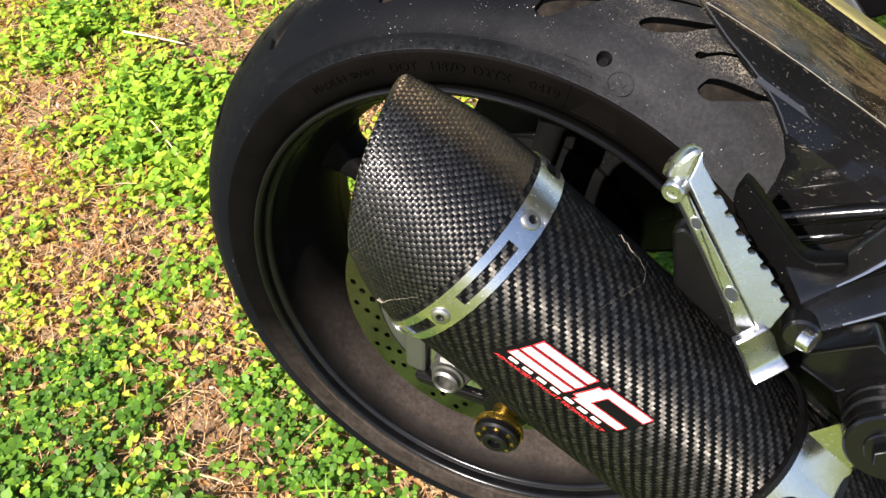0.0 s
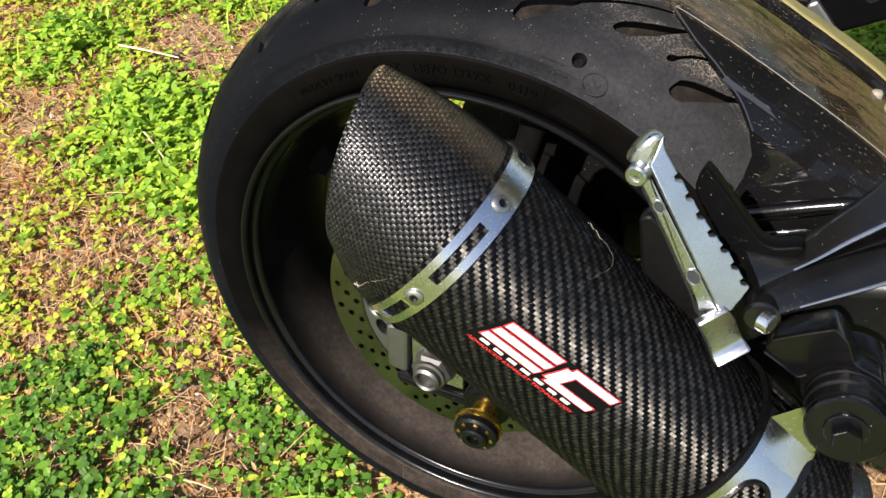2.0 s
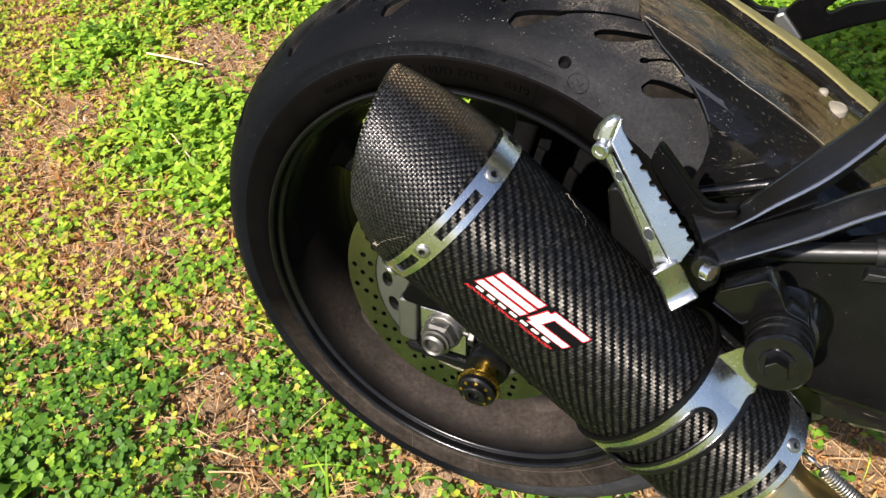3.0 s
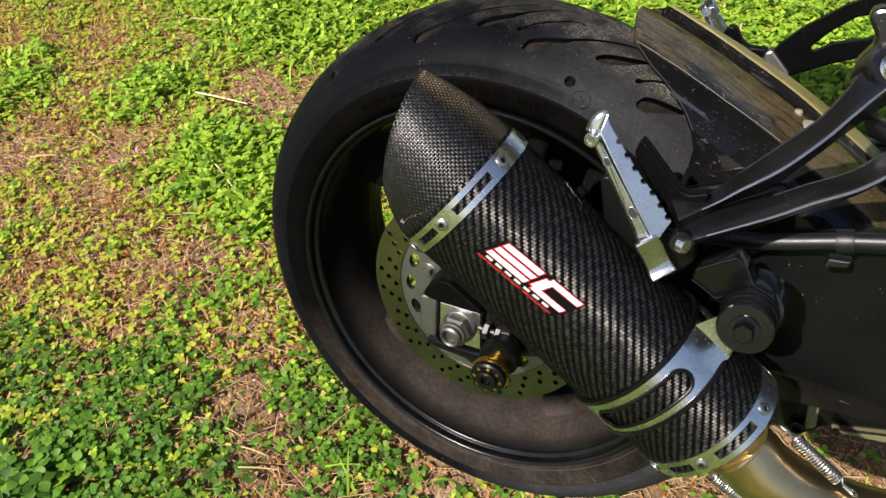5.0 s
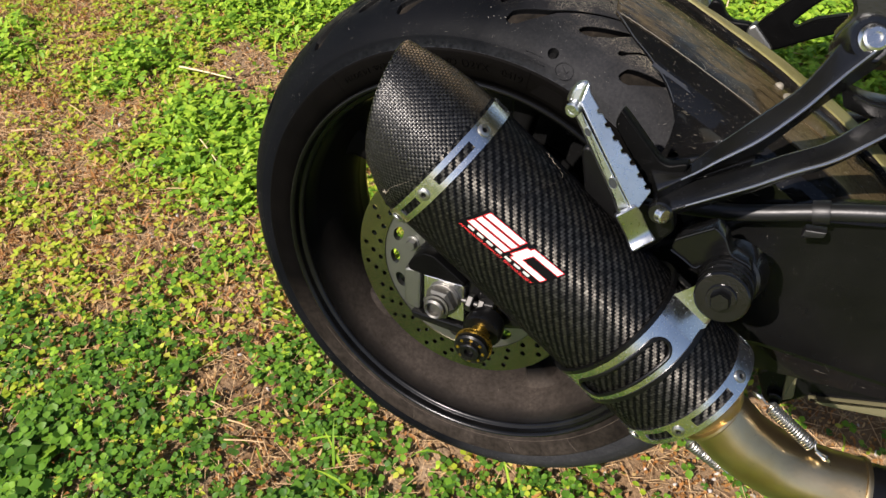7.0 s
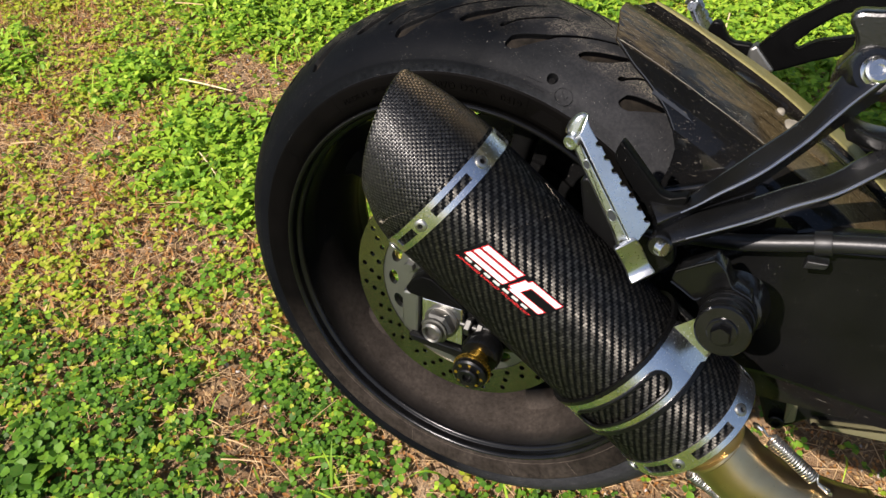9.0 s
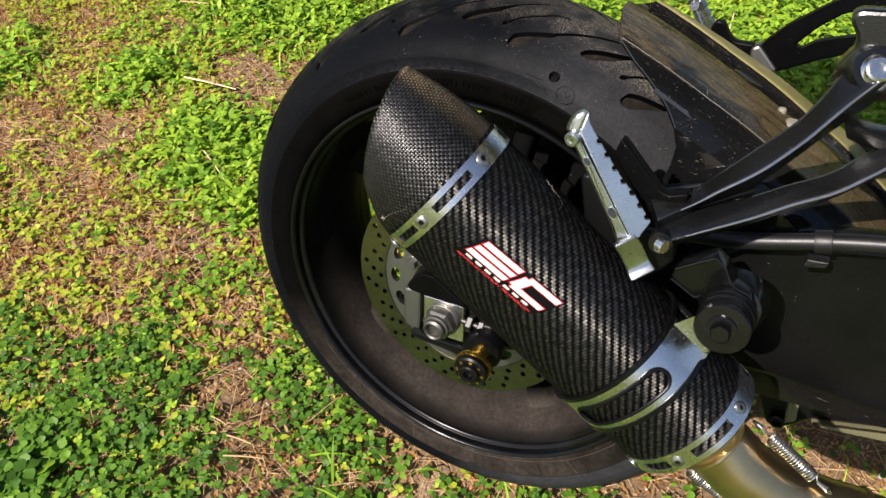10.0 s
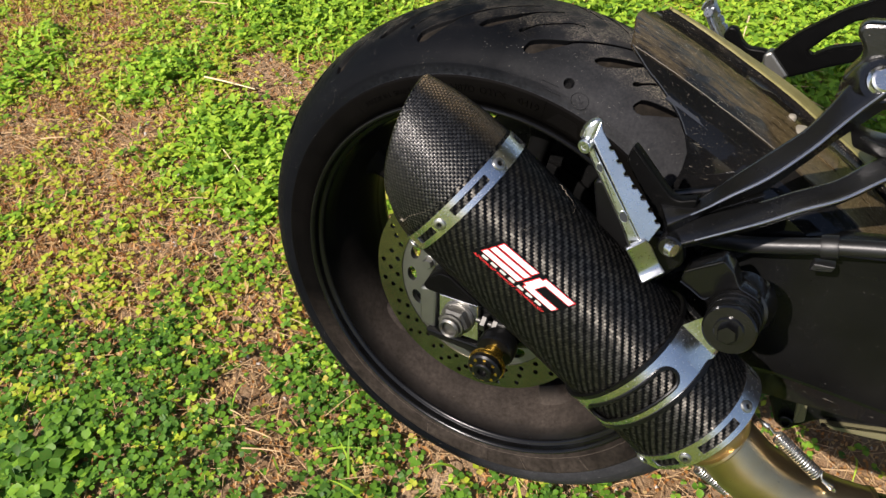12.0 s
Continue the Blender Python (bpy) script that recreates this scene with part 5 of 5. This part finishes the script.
def fender_skin(section, drop):
    loops = []
    for r, y, th0 in section:
        loop = []
        for k in range(41):
            th = th0 + (6.0 - th0) * k / 40
            rr = r + fender_grow(r, th) - drop
            loop.append(Vector((rr * math.cos(radians(th)), y + (drop * 0.8 if y < 0.0 else 0.0), rr * math.sin(radians(th)))))
        loops.append(loop)
    return loops


top_loops, low_loops = fender_skin(FEN, 0.0), fender_skin(FEN, 0.0026)
fender = part("fender", rings([*top_loops, *low_loops[::-1]], False, close_v=True), GLOSS, moto, "glossy black rear hugger fender, dusty and scratched", sharp=14)


def lip_loops(drop):
    """The bare far lip: a strip that widens ahead."""
    loops = []
    for u, up in ((0.0, -0.0010), (0.06, 0.0012), (0.16, 0.0018), (0.84, 0.0016), (0.95, 0.0006), (1.0, -0.0030)):
        loop = []
        for k in range(41):
            th = 69.6 + (6.0 - 69.6) * k / 40
            wide = float(np.interp(th, (30, 41, 54, 63, 69.6), (0.041, 0.034, 0.022, 0.012, 0.004)))
            rr = 0.3192 + fender_grow(0.32, th) + up - drop
            loop.append(Vector((rr * math.cos(radians(th)), 0.1216 + wide * u, rr * math.sin(radians(th)))))
        loops.append(loop)
    return loops


part("fender_edge", rings([*lip_loops(0.0), *lip_loops(0.003)[::-1]], False, close_v=True), KHAKI, fender, "bare khaki far edge of the fender", sharp=14)


def on_fender(r, y, th, lift=0.0):
    rr = r + lift + fender_grow(r, th)
    return Vector((rr * math.cos(radians(th)), y - lift * 0.7, rr * math.sin(radians(th))))


# a narrow facet along the side, tapering ahead, with its sheen painted grey
loops = []
for k in range(13):
    t = k / 12
    th, wide = 61.4 - 11.6 * t, 0.55 - 0.25 * t * t
    ym, rm = -0.0160 + 0.0010 * t, 0.3055 - 0.0008 * t
    loops.append([on_fender(rm - 0.0020 * wide, ym - 0.0026 * wide, th, -0.0010), on_fender(rm - 0.0018 * wide, ym - 0.0024 * wide, th, 0.0005), on_fender(rm + 0.0018 * wide, ym + 0.0020 * wide, th, 0.0005), on_fender(rm + 0.0020 * wide, ym + 0.0022 * wide, th, -0.0010)])
part("fender_rib", rings(loops, True, True, True), SHEEN_SHADE, fender, "facet with its sheen painted grey", sharp=20)
# a thin grey line painted for the glint on the leading edge
part("fender_lip", tube([top_loops[k][0] for k in range(4, 12)], 0.0005, 6, 3), SHEEN_SHADE, fender, "leading edge with its glint painted grey")
part("fender_crease", tube([on_fender(0.3181, 0.0020, 69.6 - 1.6 * k, 0.0000) for k in range(18)], 0.00022, 6, 1), CREAM, fender, "thin pale line along the crease")
# bolt in a recess of the deck, a clip beside it, and a moulded pocket ahead of them
out_f = Vector((math.cos(radians(97)), 0.0, math.sin(radians(97))))
bolt_at = on_fender(0.3180, 0.0705, 43.4)
# folded foot of the fender's side: a rolled edge, a dusty strip and a second roll under it
part("fender_fold", tube([(0.172, -0.038, 0.1990), (0.205, -0.039, 0.2155), (0.228, -0.039, 0.2262), (0.243, -0.036, 0.2325)], [0.0050, 0.0050, 0.0042, 0.0010], 16), PAINT, fender, "gloss black folded edge")
part("fender_foot", slab([(0.174, 0.1985), (0.232, 0.2275), (0.224, 0.2055), (0.180, 0.1835)], bike_plane(-0.036), 0.003, 0.001), SATIN, fender, "dusty black strip under the fold")
part("fender_fold", tube([(0.172, -0.033, 0.1800), (0.205, -0.034, 0.1960), (0.232, -0.032, 0.2090)], [0.0042, 0.0042, 0.0012], 16), PAINT, fender)
part("fender_bolt", turned([(0.0098, -0.003), (0.0100, 0.0008), (0.0088, 0.0026), (0.0080, 0.0030), (0.0070, 0.0026), (0.0045, 0.0036), (0.0005, 0.0040)], bolt_at, out_f, 30), CREAM, fender, "pale dusty fender bolt")
part("fender_clip", turned([(0.0036, -0.002), (0.0038, 0.0010), (0.0026, 0.0028), (0.0005, 0.0032)], on_fender(0.3190, 0.0815, 45.2), out_f, 18), CREAM, fender, "pale dusty clip")
loops = []
for k in range(9):
    th = 42.2 - 5.0 * k / 8
    loops.append([on_fender(0.3186, y, th, h) for y, h in ((0.052, -0.001), (0.0525, 0.0018), (0.0545, 0.0022), (0.082, 0.0022), (0.084, 0.0018), (0.0845, -0.001))])
part("fender_pocket", rings(loops, True, True, True), GLOSS, fender, "raised pocket moulded into the deck", sharp=14)


# ---- ground ----
def ground_height(x, y):
    near = math.exp(-((x + 0.4) ** 2 + (y - 0.3) ** 2) / 6.0)
    h = 0.012 * noise.noise((x * 3.1, y * 3.1, 0.3)) + 0.006 * noise.noise((x * 11, y * 11, 1.7)) + 0.0035 * noise.noise((x * 37, y * 37, 4.1))
    return -0.012 + h * near


def axis_steps(lo, hi, fine, far):
    mid = list(np.arange(lo, hi, fine))
    out, d = [], fine
    p = hi
    while p < far:
        out.append(p)
        d *= 1.35
        p += d
    neg, d, p = [], fine, lo
    while p > -far:
        d *= 1.35
        p -= d
        neg.append(p)
    return neg[::-1] + mid + out


xs, ys = axis_steps(-2.2, 1.2, 0.014, 400.0), axis_steps(-0.9, 2.0, 0.014, 400.0)
verts = [(x, y, ground_height(x, y)) for y in ys for x in xs]
nx = len(xs)
faces = [(j * nx + i, j * nx + i + 1, (j + 1) * nx + i + 1, (j + 1) * nx + i) for j in range(len(ys) - 1) for i in range(nx - 1)]
me = bpy.data.meshes.new("ground")
me.from_pydata(verts, [], faces)
me.polygons.foreach_set("use_smooth", np.ones(len(faces), bool))
me.materials.append(mat_soil())
tagged(new("ground", me), "dry brown soil with gravel and plant litter", "ground", kind="structure")

DEEP = mat_leaf("leaf_deep_green", (0.0, (0.024, 0.090, 0.012)), (0.5, (0.060, 0.180, 0.018)), (1.0, (0.12, 0.27, 0.024)))
GREEN = mat_leaf("leaf_green", (0.0, (0.040, 0.13, 0.013)), (0.5, (0.10, 0.25, 0.020)), (1.0, (0.19, 0.36, 0.030)))
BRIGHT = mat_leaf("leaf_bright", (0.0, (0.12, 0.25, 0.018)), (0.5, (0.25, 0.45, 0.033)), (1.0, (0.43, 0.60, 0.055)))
LIME = mat_leaf("leaf_lime", (0.0, (0.20, 0.33, 0.02)), (0.45, (0.42, 0.49, 0.035)), (0.8, (0.46, 0.49, 0.06)), (1.0, (0.52, 0.42, 0.10)))
RUST = mat_leaf("leaf_dry", (0.0, (0.21, 0.080, 0.027)), (0.5, (0.45, 0.20, 0.065)), (1.0, (0.60, 0.42, 0.20)))
rng = np.random.default_rng(7)


def bare(x, y):
    """0 where plants are thick, 1 on open soil."""
    b = 0.0
    for cx, cy, r in ((-0.775, 0.65, 0.14), (-0.88, 0.68, 0.08), (-0.69, 0.60, 0.10), (-0.27, -0.14, 0.07), (-0.97, 0.37, 0.09), (-0.36, -0.06, 0.06), (-0.30, -0.09, 0.07), (0.25, 0.06, 0.15), (-0.60, 0.19, 0.06), (0.45, 0.2, 0.17), (-0.66, 0.60, 0.05), (-0.05, -0.03, 0.10), (-1.2, 0.25, 0.12)):
        b = max(b, 1.45 - math.hypot(x - cx, y - cy) / r)
    thin = 0.45 if y < 0.08 else 1.0
    b = max(b, (noise.noise((x * 4.3, y * 4.3, 9.0)) - 0.12) * 2.0 * thin, (noise.noise((x * 13.0, y * 13.0, 2.0)) - 0.16) * 1.9 * thin, 0.22 - 0.3 * lush(x, y), 0.42 * rusty(x, y))
    return min(1.0, max(0.0, b * (1.0 if y < 0.8 else 0.3)))


def lush(x, y):
    """1 in the patches of taller bright green."""
    b = 0.0
    for cx, cy, r in ((-1.06, 0.56, 0.12), (-0.72, 0.42, 0.17), (-0.60, 0.34, 0.12), (-0.54, -0.28, 0.085), (-0.84, 0.47, 0.06), (0.36, 1.2, 0.4), (-0.3, 1.2, 0.35), (-0.9, 1.0, 0.3), (-0.12, -0.26, 0.10)):
        b = max(b, 1.3 - math.hypot(x - cx, y - cy) / r)
    b = max(b, (noise.noise((x * 2.6, y * 2.6, 3.0)) - 0.33) * 2.5)
    return min(1.0, max(0.0, b))


def rusty(x, y):
    """1 where the weeds have dried out."""
    b = 0.0
    for cx, cy, r in ((-0.68, 0.12, 0.17), (-0.80, 0.05, 0.14), (-0.90, 0.18, 0.20), (-1.18, 0.30, 0.25), (-1.45, 0.62, 0.28), (-0.42, 0.05, 0.10), (-0.52, 0.22, 0.08), (-1.0, 0.42, 0.12)):
        b = max(b, 1.3 - math.hypot(x - cx, y - cy) / r)
    return min(1.0, max(0.0, 1.2 * b * (0.85 + 0.6 * noise.noise((x * 15, y * 15, 8.0)))))


class Leaves:
    """Many small leaves gathered into one mesh."""

    def __init__(self):
        self.v, self.f = [], []

    def blade(self, base, az, tilt, length, width, shape, cup=0.2, bend=0.3):
        """A leaf from its base: shape is the half-width along it."""
        ca, sa = math.cos(az), math.sin(az)
        i0, n = len(self.v), len(shape)
        for k, w in enumerate(shape):
            t = k / (n - 1)
            l = t * length
            z = math.sin(tilt) * l - bend * l * t
            h = math.cos(tilt) * l
            for s in ((-1, 0, 1)):
                if w < 0.02 and s:
                    continue
                o = s * w * width
                self.v.append((base[0] + ca * h - sa * o, base[1] + sa * h + ca * o, base[2] + z + abs(s) * w * width * cup))
        cnt = [1 if w < 0.02 else 3 for w in shape]
        p = i0
        for a, b in zip(cnt, cnt[1:]):
            q = p + a
            if a == 3 and b == 3:
                self.f += [(p, p + 1, q + 1, q), (p + 1, p + 2, q + 2, q + 1)]
            elif a == 1 and b == 3:
                self.f += [(p, q + 1, q), (p, q + 2, q + 1)]
            elif a == 3 and b == 1:
                self.f += [(p, p + 1, q), (p + 1, p + 2, q)]
            p = q

    def stalk(self, a, b, r):
        a, b = Vector(a), Vector(b)
        d, p, q = basis(b - a)
        i0 = len(self.v)
        for c in (a, b):
            for t in (0, 2.1, 4.2):
                self.v.append(tuple(c + (p * math.cos(t) + q * math.sin(t)) * r))
        self.f += [(i0 + k, i0 + (k + 1) % 3, i0 + 3 + (k + 1) % 3, i0 + 3 + k) for k in range(3)]

    def make(self, name, mat, label, cat):
        me = bpy.data.meshes.new(name)
        me.from_pydata(self.v, [], self.f)
        me.polygons.foreach_set("use_smooth", np.ones(len(self.f), bool))
        me.materials.append(mat)
        return tagged(new(name, me), label, cat, kind="stuff")


ROUND = (0.0, 0.85, 1.0, 0.0)
BIG = (0.0, 0.62, 1.0, 0.95, 0.45, 0.0)
OVAL = (0.0, 0.95, 0.75, 0.0)
LANCE = (0.15, 0.7, 1.0, 0.8, 0.45, 0.0)
GRASS = (0.6, 1.0, 0.8, 0.45, 0.0)


def clover(store, x, y, z, size, tall):
    az = rng.uniform(0, 6.28)
    for k in range(3):
        a = az + k * 2.09 + rng.normal(0, 0.22)
        store.blade((x, y, z + tall), a, rng.normal(0.15, 0.38), size * rng.uniform(0.85, 1.15), size * rng.uniform(0.38, 0.52), BIG if size > 0.0125 else ROUND, rng.uniform(0.0, 0.4), rng.uniform(0.0, 0.35))


deeps, clovers, brights, limes, broad, dry, straws, grasses = Leaves(), Leaves(), Leaves(), Leaves(), Leaves(), Leaves(), Leaves(), Leaves()
AREA = (-1.9, 0.75, -0.55, 1.55)
N = 108000
px, py, pr = rng.uniform(AREA[0], AREA[1], N), rng.uniform(AREA[2], AREA[3], N), rng.uniform(0, 1, N)
for x, y, r in zip(px, py, pr):
    b, l = bare(x, y), lush(x, y)
    z = ground_height(x, y)
    dryness = min(1.0, max(0.0, 0.30 + 0.9 * noise.noise((x * 2.7, y * 2.7, 6.0)) + 0.55 * min(0.7, max(-0.5, -0.45 - x + 0.5 * (y - 0.1))) - 0.5 * l + 1.1 * rusty(x, y) - 0.45 * max(0.0, min(1.0, (0.12 - y) * 4))))
    small = 0.98 if x < -0.6 else 0.92
    if r < b * 0.93:
        if rng.random() < 0.85:
            dry.blade((x, y, z + rng.uniform(0.002, 0.007)), rng.uniform(0, 6.28), rng.normal(0.1, 0.4), rng.uniform(0.003, 0.010), rng.uniform(0.0010, 0.0028), OVAL, rng.uniform(0, 0.7), rng.normal(0, 0.5))
        continue
    kind = min(0.999, max(0.0, rng.random() + 0.42 * noise.noise((x * 12, y * 12, 5.0)) + 0.15 * rusty(x, y)))
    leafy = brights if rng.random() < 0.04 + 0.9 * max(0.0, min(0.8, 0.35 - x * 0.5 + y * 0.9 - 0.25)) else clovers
    if y < 0.06 and rng.random() < 0.68 * min(1.0, (0.12 - y) * 6):
        leafy = deeps if rng.random() > 0.6 * l else clovers
    if kind < 0.72 and rng.random() < 1.15 * l:
        if kind < 0.24 or y < -0.05:
            clover(leafy, x, y, z, rng.uniform(0.0060, 0.0165) * (1.25 if y < -0.1 else 1.0), rng.uniform(0.004, 0.055 if y > 0 else 0.036) * (0.4 + l * 0.6))
        else:
            for k in range(rng.integers(2, 4)):
                broad.blade((x, y, z + rng.uniform(0.0, 0.035) * l), rng.uniform(0, 6.28), rng.uniform(0.1, 1.0), rng.uniform(0.012, 0.034), rng.uniform(0.003, 0.0075), LANCE, 0.25, rng.uniform(0.1, 0.5))
    elif kind < (0.62 if x < -0.6 or y > 0.2 else 0.80) - 0.5 * dryness:
        clover(leafy, x, y, z, rng.uniform(0.0055, 0.0130) * small, rng.uniform(0.003, 0.024))
    elif kind < 0.90 - 0.30 * dryness - 0.15 * rusty(x, y):
        if rng.random() < 0.5:
            clover(limes, x, y, z, rng.uniform(0.0055, 0.0130) * small, rng.uniform(0.003, 0.020))
        else:
            for k in range(3):
                limes.blade((x + rng.normal(0, 0.008), y + rng.normal(0, 0.008), z + rng.uniform(0.002, 0.018)), rng.uniform(0, 6.28), rng.normal(0.25, 0.4), rng.uniform(0.007, 0.017) * small, rng.uniform(0.0025, 0.0055) * small, OVAL, 0.3, 0.2)
    else:
        for k in range(2):
            dry.blade((x + rng.normal(0, 0.006), y + rng.normal(0, 0.006), z + rng.uniform(0.003, 0.012)), rng.uniform(0, 6.28), rng.normal(0.2, 0.4), rng.uniform(0.006, 0.020), rng.uniform(0.0010, 0.0028), OVAL, 0.5, rng.normal(0, 0.4))
# taller cover on the near side, out of view, for the metal to mirror
for k in range(9000):
    x, y = rng.uniform(-1.5, 1.3), rng.uniform(-1.9, -0.5)
    store = clovers if rng.random() < 0.4 else limes
    for q in range(3):
        store.blade((x, y, rng.uniform(-0.005, 0.03)), rng.uniform(0, 6.28), rng.normal(0.2, 0.3), rng.uniform(0.016, 0.03), rng.uniform(0.008, 0.013), ROUND, 0.2, 0.3)
# thinner cover farther out
for k in range(14000):
    x, y = rng.uniform(-4.5, 3.5), rng.uniform(-4.0, 4.2)
    if AREA[0] < x < AREA[1] and AREA[2] < y < AREA[3]:
        continue
    store = clovers if rng.random() < 0.45 else limes
    for q in range(3):
        store.blade((x, y, -0.01 + rng.uniform(0.005, 0.03)), rng.uniform(0, 6.28), rng.normal(0.25, 0.3), rng.uniform(0.025, 0.05), rng.uniform(0.010, 0.018), ROUND, 0.2, 0.3)
for k in range(24000):
    x, y = rng.uniform(AREA[0], AREA[1]), rng.uniform(AREA[2], AREA[3])
    z, a, ln = ground_height(x, y), rng.uniform(0, 6.28), rng.uniform(0.012, 0.06)
    straws.stalk((x, y, z + rng.uniform(0.001, 0.014)), (x + math.cos(a) * ln, y + math.sin(a) * ln, z + rng.uniform(0.001, 0.014)), rng.uniform(0.0003, 0.0008))
for k in range(2600):
    x, y = rng.uniform(AREA[0], AREA[1]), rng.uniform(AREA[2], AREA[3])
    if y < 0.75 and rng.random() < 0.8:
        continue
    grasses.blade((x, y, ground_height(x, y)), rng.uniform(0, 6.28), rng.uniform(0.5, 1.3), rng.uniform(0.04, 0.13), rng.uniform(0.0012, 0.0022), GRASS, 0.2, rng.uniform(0.3, 0.9))
deeps.make("clover", DEEP, "deep green clover leaves in dense low patches", "clover")
clovers.make("clover", GREEN, "green clover leaves growing in loose patches", "clover")
limes.make("low_weeds", LIME, "yellow-green low weeds covering the soil", "weeds")
broad.make("broadleaf_weeds", BRIGHT, "taller bright green broadleaf weeds", "weeds")
brights.make("clover", BRIGHT, "bright green clover leaves, more of them towards the far left", "clover")
grasses.make("grass", BRIGHT, "thin grass blades", "grass")
dry.make("leaf_litter", RUST, "dry brown leaf litter on the soil", "leaf litter")
straws.make("straw_litter", DULL_STRAW, "short dry straw pieces lying on the soil", "straw")

# unseen bushes, added to darken what the gloss mirrors
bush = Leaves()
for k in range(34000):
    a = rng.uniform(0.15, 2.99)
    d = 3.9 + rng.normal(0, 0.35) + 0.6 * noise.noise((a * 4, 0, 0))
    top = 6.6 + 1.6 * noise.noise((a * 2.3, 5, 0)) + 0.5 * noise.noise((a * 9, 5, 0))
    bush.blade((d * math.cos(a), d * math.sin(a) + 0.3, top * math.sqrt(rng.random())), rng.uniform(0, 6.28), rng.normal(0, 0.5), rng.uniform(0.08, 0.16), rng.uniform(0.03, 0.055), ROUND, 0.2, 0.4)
bush.make("bushes", mat_leaf("bush_leaf", (0.0, (0.012, 0.020, 0.006)), (1.0, (0.045, 0.055, 0.016))), "unseen dark green bushes, added for the bike's gloss to mirror", "bushes")

# pebbles
peb = bmesh.new()
for k in range(2600):
    x, y = rng.uniform(AREA[0], AREA[1]), rng.uniform(AREA[2], AREA[3])
    if rng.random() > bare(x, y) + 0.08:
        continue
    s = rng.uniform(0.0015, 0.0060)
    m = Matrix.LocRotScale((x, y, ground_height(x, y) + s * 0.3), Euler(rng.uniform(0, 6.28, 3)), (s, s * rng.uniform(0.6, 1), s * rng.uniform(0.4, 0.8)))
    bmesh.ops.create_icosphere(peb, subdivisions=1, radius=1.0, matrix=m)
stones = part("gravel", peb, STONE, None, "", 60)
tagged(stones, "grey and tan pebbles in the bare soil", "gravel", kind="stuff")

# single stalks that catch the eye
for a, b, r in (((-0.940, 0.575), (-0.800, 0.578), 0.0026), ((-0.730, 0.375), (-0.630, 0.315), 0.0017), ((-0.712, 0.355), (-0.719, 0.430), 0.0013), ((-0.288, -0.151), (-0.238, -0.132), 0.0014), ((-0.302, -0.124), (-0.264, -0.121), 0.0016),
                ((-0.343, -0.107), (-0.315, -0.109), 0.0012), ((-1.112, 0.253), (-1.063, 0.277), 0.0022), ((0.135, 1.278), (0.140, 1.135), 0.0024), ((0.283, 0.982), (0.340, 0.951), 0.0014), ((0.252, 1.004), (0.311, 1.022), 0.0012),
                ((-1.174, 0.851), (-1.096, 0.867), 0.0022), ((-1.074, 0.373), (-1.019, 0.358), 0.0014), ((-0.698, 0.233), (-0.670, 0.248), 0.0014), ((-0.359, 0.065), (-0.328, 0.066), 0.0011), ((-0.215, -0.056), (-0.197, -0.004), 0.0009), ((0.282, 1.089), (0.360, 1.091), 0.0013)):
    za, zb = ground_height(*a) + 0.020 + r * 5, ground_height(*b) + 0.018 + r * 5
    mid = ((a[0] + b[0]) / 2, (a[1] + b[1]) / 2 + 0.0008, (za + zb) / 2 + 0.0006)
    pale = math.hypot(a[0] - b[0], a[1] - b[1]) > 0.08
    tagged(part("straw_stalk", tube([(*a, za), mid, (*b, zb)], [r * 0.8, r * 0.7, r * 0.5], 6, 4), STRAW if pale else DULL_STRAW), "pale dry straw stalk lying on the weeds" if pale else "short dull straw stalk among the weeds", "straw", "straw stalks")
